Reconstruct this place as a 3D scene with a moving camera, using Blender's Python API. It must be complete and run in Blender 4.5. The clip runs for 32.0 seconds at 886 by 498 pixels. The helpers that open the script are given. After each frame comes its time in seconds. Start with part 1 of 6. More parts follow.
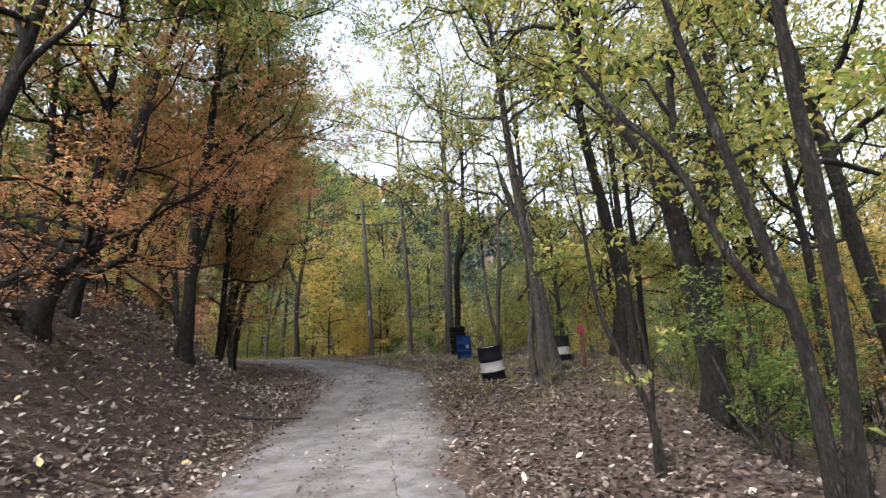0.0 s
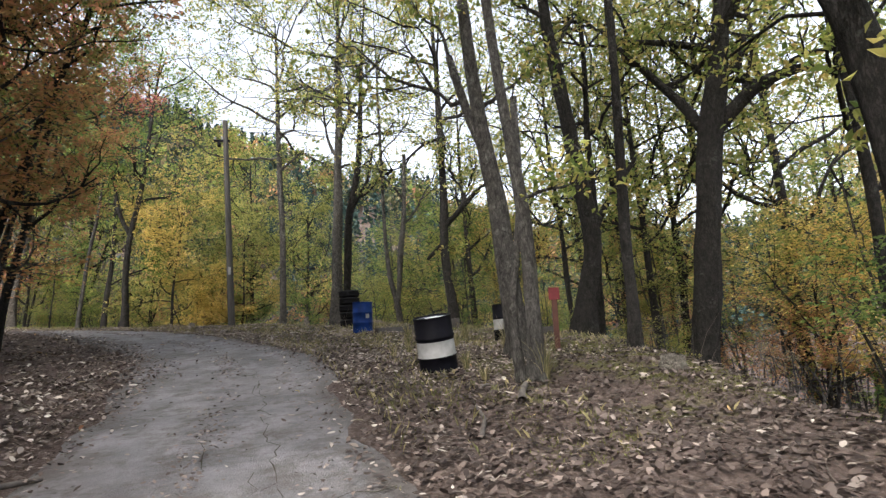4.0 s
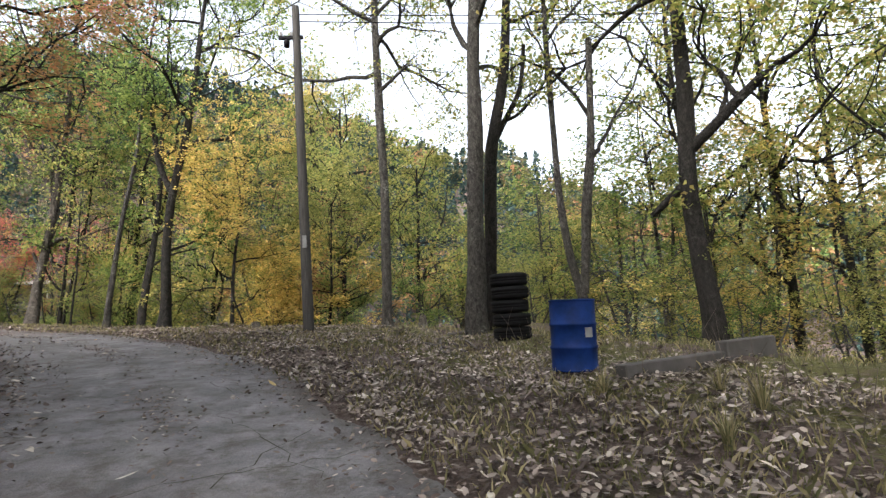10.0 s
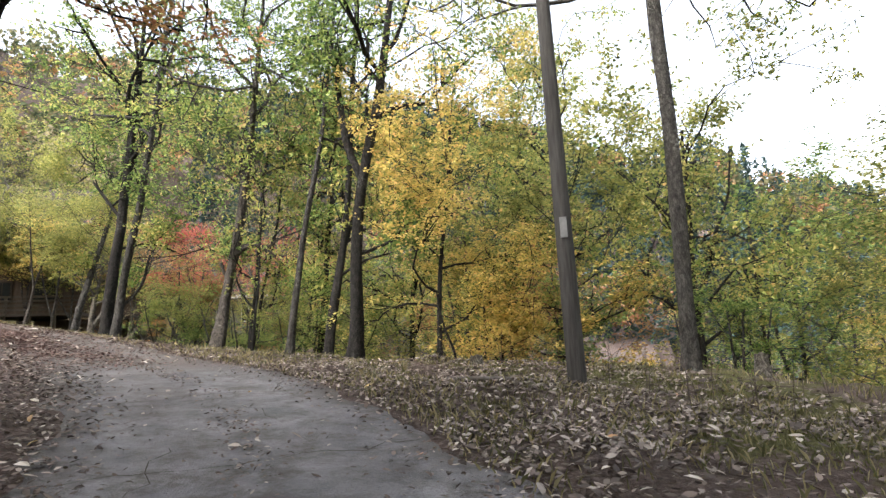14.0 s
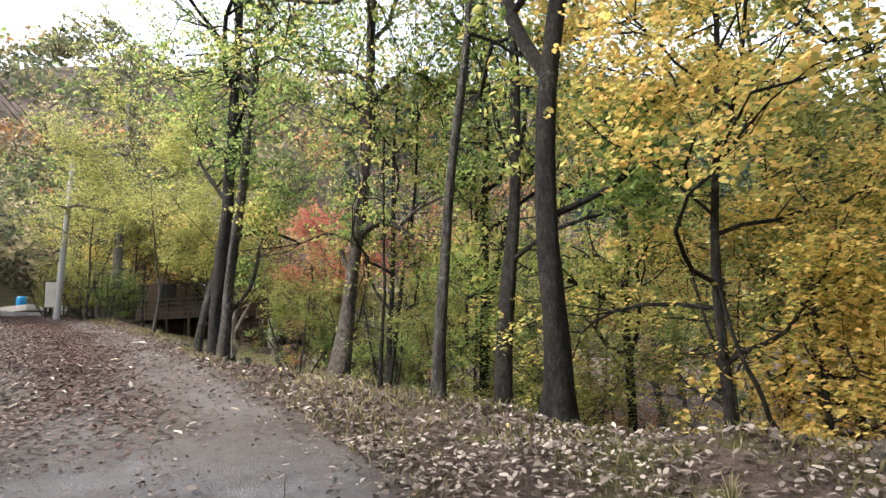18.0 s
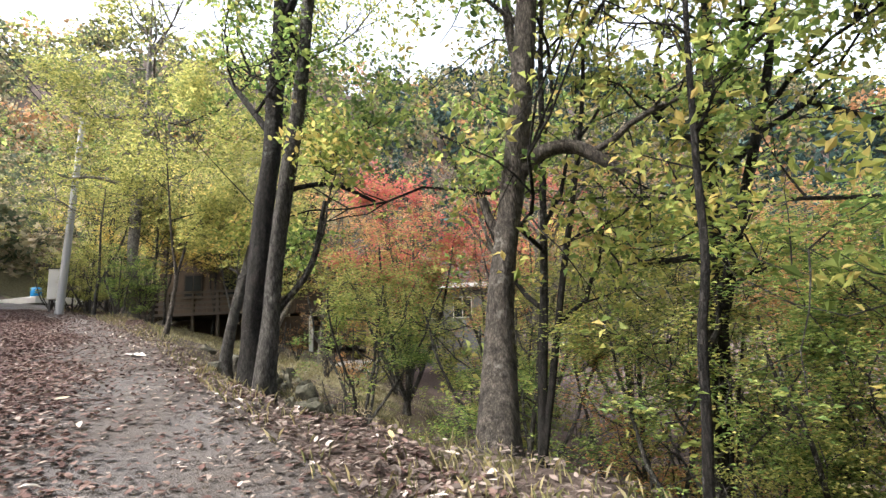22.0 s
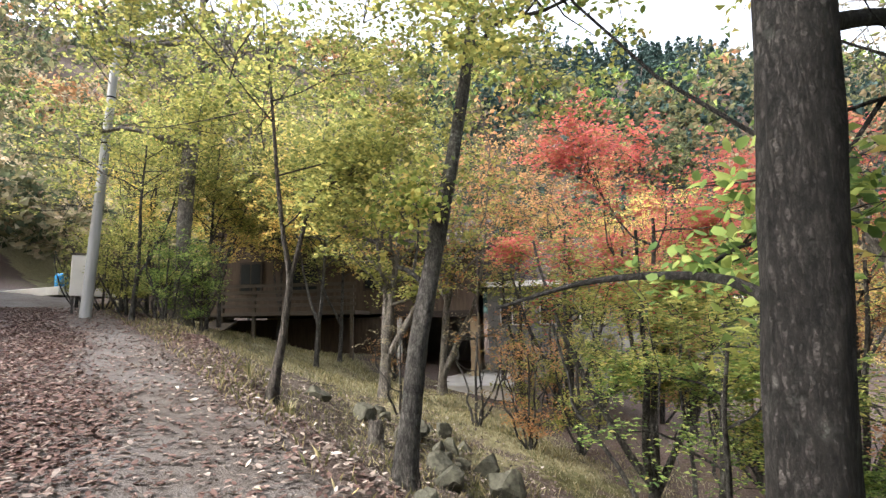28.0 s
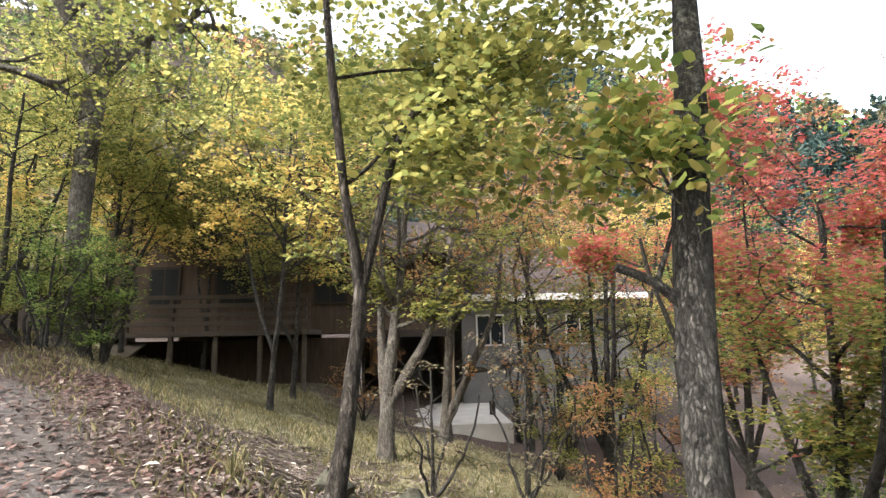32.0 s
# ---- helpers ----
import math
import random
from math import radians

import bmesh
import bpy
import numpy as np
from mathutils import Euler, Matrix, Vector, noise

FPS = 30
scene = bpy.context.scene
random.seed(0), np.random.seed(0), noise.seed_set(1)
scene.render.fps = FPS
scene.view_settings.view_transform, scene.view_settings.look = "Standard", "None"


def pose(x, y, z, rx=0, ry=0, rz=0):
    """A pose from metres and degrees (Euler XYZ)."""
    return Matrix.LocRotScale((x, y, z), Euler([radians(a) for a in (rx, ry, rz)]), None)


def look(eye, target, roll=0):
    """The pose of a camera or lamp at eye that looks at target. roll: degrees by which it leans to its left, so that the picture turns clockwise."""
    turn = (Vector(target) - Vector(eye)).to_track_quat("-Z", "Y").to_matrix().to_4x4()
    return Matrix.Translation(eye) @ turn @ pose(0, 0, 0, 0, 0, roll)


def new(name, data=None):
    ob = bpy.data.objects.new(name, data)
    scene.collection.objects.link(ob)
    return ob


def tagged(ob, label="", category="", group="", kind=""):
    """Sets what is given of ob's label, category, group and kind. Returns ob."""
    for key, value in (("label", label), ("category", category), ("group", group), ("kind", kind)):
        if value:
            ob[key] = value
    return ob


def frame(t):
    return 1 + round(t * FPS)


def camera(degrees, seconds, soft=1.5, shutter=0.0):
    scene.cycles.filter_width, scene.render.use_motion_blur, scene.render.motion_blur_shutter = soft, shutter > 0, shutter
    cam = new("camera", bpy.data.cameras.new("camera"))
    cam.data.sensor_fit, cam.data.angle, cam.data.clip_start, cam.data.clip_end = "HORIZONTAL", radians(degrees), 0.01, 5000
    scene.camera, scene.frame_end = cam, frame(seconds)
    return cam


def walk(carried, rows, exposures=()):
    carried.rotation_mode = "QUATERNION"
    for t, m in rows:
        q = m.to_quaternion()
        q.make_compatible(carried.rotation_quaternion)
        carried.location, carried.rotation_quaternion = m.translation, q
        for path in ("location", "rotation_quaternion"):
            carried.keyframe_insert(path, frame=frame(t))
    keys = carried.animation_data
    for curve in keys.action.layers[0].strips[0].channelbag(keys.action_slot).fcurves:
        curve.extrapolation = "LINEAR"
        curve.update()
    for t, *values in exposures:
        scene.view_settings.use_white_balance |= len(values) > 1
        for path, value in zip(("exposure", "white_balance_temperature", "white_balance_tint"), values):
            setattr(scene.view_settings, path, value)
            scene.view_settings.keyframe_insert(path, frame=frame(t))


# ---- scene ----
cam = camera(78.80, 32.0, soft=1.4)
# seconds, x, y, z, yaw, pitch, roll
PATH = [
    (0, 0, 0, 1.35, 0, 12.75, -5.31),
    (0.5, -0.123, 0.678, 1.339, -2.39, 12.45, -5.54),
    (1, -0.241, 1.31, 1.352, -6.07, 11.01, -5.85),
    (1.5, -0.357, 1.894, 1.392, -8.16, 10.32, -6.15),
    (2, -0.466, 2.475, 1.452, -10.62, 9.47, -6.2),
    (2.5, -0.564, 3.109, 1.512, -12.12, 9.03, -6.12),
    (4.5, -0.834, 6.27, 1.679, -13.93, 8.25, -4.49),
    (5, -0.894, 7.029, 1.749, -14.76, 7.86, -4.37),
    (5.5, -0.955, 7.772, 1.832, -15.44, 7.32, -4.61),
    (6, -1.015, 8.509, 1.914, -15.52, 6.79, -4.36),
    (6.5, -1.07, 9.258, 1.985, -14.84, 6.66, -4.29),
    (7, -1.126, 10.02, 2.051, -14.19, 6.59, -4.18),
    (7.5, -1.189, 10.785, 2.12, -13.48, 6.63, -4.09),
    (8, -1.26, 11.543, 2.195, -12.77, 6.69, -4.17),
    (8.5, -1.324, 12.3, 2.269, -10.67, 6.82, -4.45),
    (9, -1.378, 13.064, 2.337, -8.04, 6.97, -4.16),
    (9.5, -1.446, 13.824, 2.402, -5.39, 7.29, -3.99),
    (10, -1.559, 14.567, 2.475, -3.64, 7.54, -3.99),
    (10.5, -1.721, 15.293, 2.563, -2.96, 7.54, -4.37),
    (11, -1.914, 16.017, 2.669, -1.71, 7.48, -4.39),
    (11.5, -2.125, 16.734, 2.781, 0.47, 7.58, -4.18),
    (12, -2.37, 17.427, 2.875, 4.14, 7.97, -3.62),
    (12.5, -2.682, 18.071, 2.928, 8.34, 8.57, -2.99),
    (13, -3.064, 18.669, 2.95, 12.37, 9.11, -1.84),
    (13.5, -3.446, 19.274, 2.982, 14.07, 9.67, -2.13),
    (15.5, -4.69, 22.049, 3.283, 19.48, 10.06, -3.07),
    (16, -5.046, 22.692, 3.384, 21.7, 9.83, -3.16),
    (16.5, -5.422, 23.301, 3.497, 24.42, 9.78, -3.34),
    (17, -5.807, 23.871, 3.603, 28.58, 9.42, -3.47),
    (17.5, -6.196, 24.412, 3.686, 29.88, 9.36, -3.54),
    (18, -6.594, 24.923, 3.747, 31.14, 9.37, -3.28),
    (18.5, -7.019, 25.393, 3.797, 31.48, 9.41, -3.13),
    (19, -7.49, 25.813, 3.852, 32.91, 9.22, -2.63),
    (19.5, -8.022, 26.198, 3.916, 33.04, 9.23, -2.46),
    (20, -8.621, 26.577, 3.98, 33.61, 9.39, -2.15),
    (20.5, -9.275, 26.973, 4.034, 33.78, 9.51, -2.18),
    (21, -9.956, 27.389, 4.072, 34.11, 9.49, -2.14),
    (21.5, -10.631, 27.808, 4.103, 33.99, 9.67, -2.31),
    (22, -11.28, 28.201, 4.145, 34.15, 9.4, -2.24),
    (22.5, -11.899, 28.547, 4.21, 34.18, 9.04, -2.15),
    (23, -12.504, 28.845, 4.295, 34.73, 8.91, -1.9),
    (23.5, -13.099, 29.105, 4.385, 34.94, 8.83, -1.7),
    (24, -13.672, 29.335, 4.47, 35.58, 8.72, -1.48),
    (24.5, -14.222, 29.544, 4.55, 35.62, 8.56, -1.35),
    (25, -14.76, 29.739, 4.627, 36.3, 8.69, -1.22),
    (25.5, -15.302, 29.923, 4.707, 36.78, 9.08, -0.83),
    (26, -15.852, 30.102, 4.794, 37, 9.16, -1.28),
    (26.5, -16.402, 30.281, 4.89, 37.09, 9.37, -1.41),
    (28.5, -18.615, 31.043, 5.328, 35.84, 7.35, -0.5),
    (29, -19.126, 31.313, 5.367, 33.74, 7.81, -0.71),
    (29.5, -19.618, 31.597, 5.391, 32.92, 8.76, -0.58),
    (30, -20.088, 31.835, 5.421, 31.84, 9.05, -0.64),
    (30.5, -20.543, 32.013, 5.458, 30.32, 9.21, -0.94),
    (31, -20.99, 32.164, 5.497, 28.7, 9.52, -0.99),
    (31.5, -21.438, 32.319, 5.542, 26.91, 9.33, -1.37),
    (32, -21.896, 32.503, 5.59, 26.71, 8.99, -1.21),
]
SKY_STRENGTH, SUN_STRENGTH, STOPS = 0.155, 1.1, 1.72
walk(cam, [(t, pose(x, y, z, 90 + pitch, 0, yaw) @ pose(0, 0, 0, 0, 0, roll)) for t, x, y, z, yaw, pitch, roll in PATH], [(0.0, STOPS + 0.1), (4.0, STOPS + 0.1), (8.0, STOPS + 0.25), (13.0, STOPS + 0.48), (19.0, STOPS + 0.58), (24.0, STOPS + 0.72), (32.0, STOPS + 0.72)])

# ---- world, sun and exposure ----
world = bpy.data.worlds.new("sky")
scene.world = world
world.use_nodes = True
wn, wl = world.node_tree.nodes, world.node_tree.links
sky = wn.new("ShaderNodeTexSky")
sky.sky_type, sky.sun_disc = "NISHITA", False
sky.sun_elevation, sky.sun_rotation = radians(42), radians(215)
sky.air_density, sky.dust_density, sky.ozone_density = 1.0, 4.0, 1.0
veil = wn.new("ShaderNodeHueSaturation")
veil.inputs["Saturation"].default_value = 0.38
wl.new(sky.outputs["Color"], veil.inputs["Color"])
wl.new(veil.outputs["Color"], wn["Background"].inputs["Color"])
wn["Background"].inputs["Strength"].default_value = SKY_STRENGTH
sun = new("sun", bpy.data.lights.new("sun", "SUN"))
sun.data.energy, sun.data.angle, sun.data.color = SUN_STRENGTH, radians(11), (1.0, 0.95, 0.86)
sun.matrix_world = look((0, 0, 40), (math.sin(radians(215)) * -30, math.cos(radians(215)) * -30, 13))


# ---- small tools ----
def lerp_table(v, table):
    xs, ys = zip(*table)
    return np.interp(v, xs, ys)


def smooth(a, b, v):
    u = np.clip((v - a) / (b - a), 0, 1)
    return u * u * (3 - 2 * u)


def wave(x, y, size, seed):
    """Cheap smooth noise, about -1 to 1, over plan positions."""
    rng = np.random.RandomState(seed)
    out = 0
    for k in range(5):
        a, p = rng.uniform(0, 6.28, 2)
        f = rng.uniform(0.6, 1.6) * 6.283 / size
        out = out + np.sin(f * (x * np.cos(a) + y * np.sin(a)) + p + 1.3 * np.sin(0.5 * f * (y * np.cos(a) - x * np.sin(a)) + 2 * p))
    return out / 3.0


# ---- the road's line and the lie of the land ----
ROAD = [(0.4, -30, -1.6), (-0.1, -12, -0.75), (-0.7, 0, 0.0), (-1.2, 4, 0.22), (-1.6, 8, 0.5), (-1.9, 12, 0.87), (-2.4, 16, 1.3), (-3.6, 19.2, 1.66), (-5.6, 22.6, 2.08),
        (-7.6, 25.0, 2.42), (-9.9, 26.9, 2.68), (-12.6, 28.5, 2.95), (-15.2, 29.6, 3.3), (-18, 30.6, 3.7), (-21, 31.8, 4.02), (-24, 32.9, 4.35), (-30, 34.8, 5.0), (-38, 36.8, 5.9), (-50, 39, 7.2), (-75, 41, 9.5)]


def curve_points(knots, per=8):
    k = np.array(knots, float)
    k = np.vstack([2 * k[0] - k[1], k, 2 * k[-1] - k[-2]])
    out = []
    for i in range(1, len(k) - 2):
        for u in np.arange(per) / per:
            a, b, c, d = k[i - 1:i + 3]
            out.append(0.5 * (2 * b + (c - a) * u + (2 * a - 5 * b + 4 * c - d) * u**2 + (3 * b - a - 3 * c + d) * u**3))
    out.append(k[-2])
    return np.array(out)


LINE = curve_points(ROAD)
STEP = np.linalg.norm(np.diff(LINE[:, :2], axis=0), axis=1)
ARC = np.r_[0, np.cumsum(STEP)]
ARC = ARC - ARC[np.argmin(np.abs(LINE[:, 1]))]


def road_place(x, y):
    """Arc length along the road, distance to its left and the road's height, for plan positions."""
    x, y = np.broadcast_arrays(np.asarray(x, float), np.asarray(y, float))
    flat = np.stack([x.ravel(), y.ravel()], 1)
    best, s, d, z = np.full(len(flat), 1e18), np.zeros(len(flat)), np.zeros(len(flat)), np.zeros(len(flat))
    for i in range(len(LINE) - 1):
        a, t = LINE[i, :2], (LINE[i + 1, :2] - LINE[i, :2]) / STEP[i]
        u = np.clip((flat - a) @ t, 0, STEP[i])
        off = flat - a - u[:, None] * t
        far = (off**2).sum(1)
        m = far < best
        best[m] = far[m]
        s[m] = ARC[i] + u[m]
        d[m] = np.sqrt(far[m]) * np.sign(t[0] * off[m, 1] - t[1] * off[m, 0])
        z[m] = LINE[i, 2] + (LINE[i + 1, 2] - LINE[i, 2]) * u[m] / STEP[i]
    return s.reshape(x.shape), d.reshape(x.shape), z.reshape(x.shape)


EDGE = [(-30, 3.2), (0, 3.8), (6, 4.1), (11, 6.0), (15, 7.2), (20, 8.8), (24, 8.6), (27, 7.6), (30, 4.1), (32.5, 3.5), (35, 3.15), (37, 2.0), (39.5, 1.75), (43, 1.9), (46, 1.8), (52, 2.6), (60, 2.8)]
DROP = [(-30, 6), (0, 5), (10, 4.5), (20, 5), (30, 6), (36, 5.0), (41, 3.0), (46, 2.6), (52, 3.0), (60, 2.6)]
FALL = [(-30, 6), (0, 6), (24, 7), (32, 6), (38, 4), (44, 3.2), (50, 6.5), (60, 8)]
CREST = [(-180, 9), (-90, 5), (-45, 6.5), (-38, 7), (-20, 12.5), (-10, 16), (0, 18.5), (12, 21.5), (30, 24), (60, 24), (90, 21), (180, 9)]


def land(x, y):
    """The ground's height at plan positions."""
    x, y = np.asarray(x, float), np.asarray(y, float)
    s, d, z = road_place(x, y)
    out = np.clip(-d - lerp_table(s, EDGE), 0, None)
    z = z - lerp_table(s, DROP) * (1 - np.exp(-out / lerp_table(s, FALL)))
    bank = np.clip(d - lerp_table(s, [(0, 1.75), (11, 1.75), (14, 2.2), (17, 4.5), (20, 9)]), 0, None)
    steep = 1 - smooth(14.0, 21.0, s)
    z = z + steep * 16 * (1 - np.exp(-(bank**2 / (bank + 0.5)) * 0.95 / 16)) + (1 - steep) * 0.05 * np.clip(bank - 1.5, 0, 30)
    rough = smooth(1.5, 2.6, np.abs(d + 0.0))
    z = z + rough * (0.06 * wave(x, y, 2.3, 1) + 0.025 * wave(x, y, 0.8, 2) + 0.16 * smooth(4, 9, np.abs(d)) * wave(x, y, 6, 3))
    z = z + 0.012 * (1 - rough) * wave(x, y, 1.7, 5)
    cx, cy = x + 8.0, y - 28.0
    r, az = np.hypot(cx, cy), np.degrees(np.arctan2(-cx, cy))
    top = np.tan(np.radians(lerp_table(az, CREST))) * 175 + 6 * wave(x, y, 70, 8) + 4 * wave(x, y, 25, 9)
    return z + smooth(52, 185, r) * top * (1 - 0.3 * smooth(200, 500, r))


# ---- materials ----
def material(name, rough=0.8):
    m = bpy.data.materials.new(name)
    m.use_nodes = True
    b = m.node_tree.nodes["Principled BSDF"]
    b.inputs["Roughness"].default_value = rough
    b.inputs["Specular IOR Level"].default_value = 0.25
    return m, m.node_tree.nodes, m.node_tree.links, b


def noise_node(n, l, scale, detail=4.0, coords="Object", rough=0.6, stretch=None):
    co = n.new("ShaderNodeTexCoord")
    t = n.new("ShaderNodeTexNoise")
    t.inputs["Scale"].default_value, t.inputs["Detail"].default_value, t.inputs["Roughness"].default_value = scale, detail, rough
    if stretch:
        mp = n.new("ShaderNodeMapping")
        mp.inputs["Scale"].default_value = stretch
        l.new(co.outputs[coords], mp.inputs["Vector"])
        l.new(mp.outputs["Vector"], t.inputs["Vector"])
    else:
        l.new(co.outputs[coords], t.inputs["Vector"])
    return t


def ramp_node(n, l, source, stops):
    r = n.new("ShaderNodeValToRGB")
    e = r.color_ramp.elements
    while len(e) < len(stops):
        e.new(0.5)
    for q, (p, c) in zip(e, stops):
        q.position, q.color = p, (*c, 1)
    l.new(source, r.inputs["Fac"])
    return r


def mix_node(n, l, fac, a, b, kind="MIX"):
    x = n.new("ShaderNodeMix")
    x.data_type, x.blend_type = "RGBA", kind
    for sock, v in ((x.inputs[0], fac), (x.inputs[6], a), (x.inputs[7], b)):
        if isinstance(v, (int, float)):
            sock.default_value = v
        elif isinstance(v, tuple):
            sock.default_value = (*v, 1)
        else:
            l.new(v, sock)
    return x.outputs[2]


def bump_node(n, l, height, strength, distance, bsdf):
    b = n.new("ShaderNodeBump")
    b.inputs["Strength"].default_value, b.inputs["Distance"].default_value = strength, distance
    l.new(height, b.inputs["Height"])
    l.new(b.outputs["Normal"], bsdf.inputs["Normal"])
    return b


def leaf_material(name, stops, glow=0.6):
    """Thin leaves: each leaf takes its own colour from the ramp, and lets light through."""
    m, n, l, b = material(name, 0.55)
    b.inputs["Specular IOR Level"].default_value = 0.15
    g = n.new("ShaderNodeNewGeometry")
    r = ramp_node(n, l, g.outputs["Random Per Island"], stops)
    big = noise_node(n, l, 0.9, 2.0)
    v = n.new("ShaderNodeHueSaturation")
    v.inputs["Saturation"].default_value = 0.88 if glow > 0.4 else 0.8
    w = n.new("ShaderNodeMapRange")
    w.inputs["From Min"].default_value, w.inputs["From Max"].default_value = 0.3, 0.7
    w.inputs["To Min"].default_value, w.inputs["To Max"].default_value = 0.85, 1.3
    l.new(big.outputs["Fac"], w.inputs["Value"])
    l.new(w.outputs["Result"], v.inputs["Value"])
    l.new(r.outputs["Color"], v.inputs["Color"])
    l.new(v.outputs["Color"], b.inputs["Base Color"])
    t = n.new("ShaderNodeBsdfTranslucent")
    l.new(v.outputs["Color"], t.inputs["Color"])
    x = n.new("ShaderNodeMixShader")
    x.inputs["Fac"].default_value = glow
    l.new(b.outputs["BSDF"], x.inputs[1])
    l.new(t.outputs["BSDF"], x.inputs[2])
    l.new(x.outputs["Shader"], n["Material Output"].inputs["Surface"])
    return m


def plain_material(name, colour, rough=0.7, metal=0.0, vary=0.25, scale=6.0, bump=0.2, stretch=None):
    m, n, l, b = material(name, rough)
    t = noise_node(n, l, scale, 6.0, stretch=stretch)
    lo, hi = tuple(c * (1 - vary) for c in colour), tuple(min(c * (1 + vary), 1) for c in colour)
    r = ramp_node(n, l, t.outputs["Fac"], [(0.3, lo), (0.7, hi)])
    l.new(r.outputs["Color"], b.inputs["Base Color"])
    b.inputs["Metallic"].default_value = metal
    if bump:
        bump_node(n, l, t.outputs["Fac"], bump, 0.02, b)
    return m


def bark_material(name, dark, light, lichen):
    m, n, l, b = material(name, 0.92)
    t = noise_node(n, l, 6.0, 8.0, stretch=(2.4, 2.4, 1.1), rough=0.75)
    r = ramp_node(n, l, t.outputs["Fac"], [(0.35, dark), (0.62, light)])
    s = noise_node(n, l, 2.2, 5.0)
    k = ramp_node(n, l, s.outputs["Fac"], [(0.55, (0, 0, 0)), (0.68, (1, 1, 1))])
    s2 = noise_node(n, l, 16.0, 3.0)
    k2 = ramp_node(n, l, s2.outputs["Fac"], [(0.5, (0, 0, 0)), (0.62, (1, 1, 1))])
    k3 = mix_node(n, l, 1.0, k.outputs["Color"], k2.outputs["Color"], "MULTIPLY")
    plates = n.new("ShaderNodeTexVoronoi")
    plates.feature = "DISTANCE_TO_EDGE"
    plates.inputs["Scale"].default_value = 15.0
    warp = n.new("ShaderNodeMapping")
    warp.inputs["Scale"].default_value = (3.2, 3.2, 0.55)
    co = n.new("ShaderNodeTexCoord")
    l.new(mix_node(n, l, 0.08, co.outputs["Object"], t.outputs["Color"]), warp.inputs["Vector"])
    l.new(warp.outputs["Vector"], plates.inputs["Vector"])
    gap = ramp_node(n, l, plates.outputs["Distance"], [(0.0, (0.45, 0.45, 0.45)), (0.22, (1, 1, 1))])
    plate = mix_node(n, l, 1.0, r.outputs["Color"], gap.outputs["Color"], "MULTIPLY")
    l.new(mix_node(n, l, k3, plate, lichen), b.inputs["Base Color"])
    t = n.new("ShaderNodeMath")
    t.operation = "MULTIPLY"
    l.new(gap.outputs["Color"], t.inputs[0])
    l.new(noise_node(n, l, 14.0, 6.0).outputs["Fac"], t.inputs[1])
    bump_node(n, l, t.outputs["Value"], 1.0, 0.06, b)
    return m


def ground_material():
    """Leaf mould, with moss and straw-coloured turf where the sheet's cover attribute says so."""
    m, n, l, b = material("leaf_strewn_soil", 0.95)
    fine = noise_node(n, l, 22.0, 8.0, rough=0.75)
    mid = noise_node(n, l, 7.0, 6.0, rough=0.7)
    patch = noise_node(n, l, 1.3, 5.0, rough=0.7)
    litter = ramp_node(n, l, fine.outputs["Fac"], [(0.28, (0.03, 0.022, 0.02)), (0.5, (0.1, 0.073, 0.064)), (0.72, (0.21, 0.168, 0.15))])
    moss = ramp_node(n, l, mid.outputs["Fac"], [(0.3, (0.036, 0.04, 0.013)), (0.52, (0.1, 0.1, 0.034)), (0.75, (0.19, 0.168, 0.075))])
    straw = ramp_node(n, l, mid.outputs["Fac"], [(0.3, (0.12, 0.11, 0.06)), (0.55, (0.26, 0.24, 0.14)), (0.75, (0.38, 0.35, 0.23))])
    cover = n.new("ShaderNodeVertexColor")
    cover.layer_name = "cover"
    split = n.new("ShaderNodeSeparateColor")
    l.new(cover.outputs["Color"], split.inputs["Color"])

    def where(channel):
        add = n.new("ShaderNodeMath")
        add.operation = "MULTIPLY_ADD"
        l.new(patch.outputs["Fac"], add.inputs[0])
        add.inputs[1].default_value = 1.2
        l.new(split.outputs[channel], add.inputs[2])
        return ramp_node(n, l, add.outputs["Value"], [(0.85, (0, 0, 0)), (1.05, (0.9, 0.9, 0.9))]).outputs["Color"]

    c = mix_node(n, l, where("Red"), litter.outputs["Color"], moss.outputs["Color"])
    l.new(mix_node(n, l, where("Green"), c, straw.outputs["Color"]), b.inputs["Base Color"])
    bump_node(n, l, fine.outputs["Fac"], 0.8, 0.06, b)
    return m


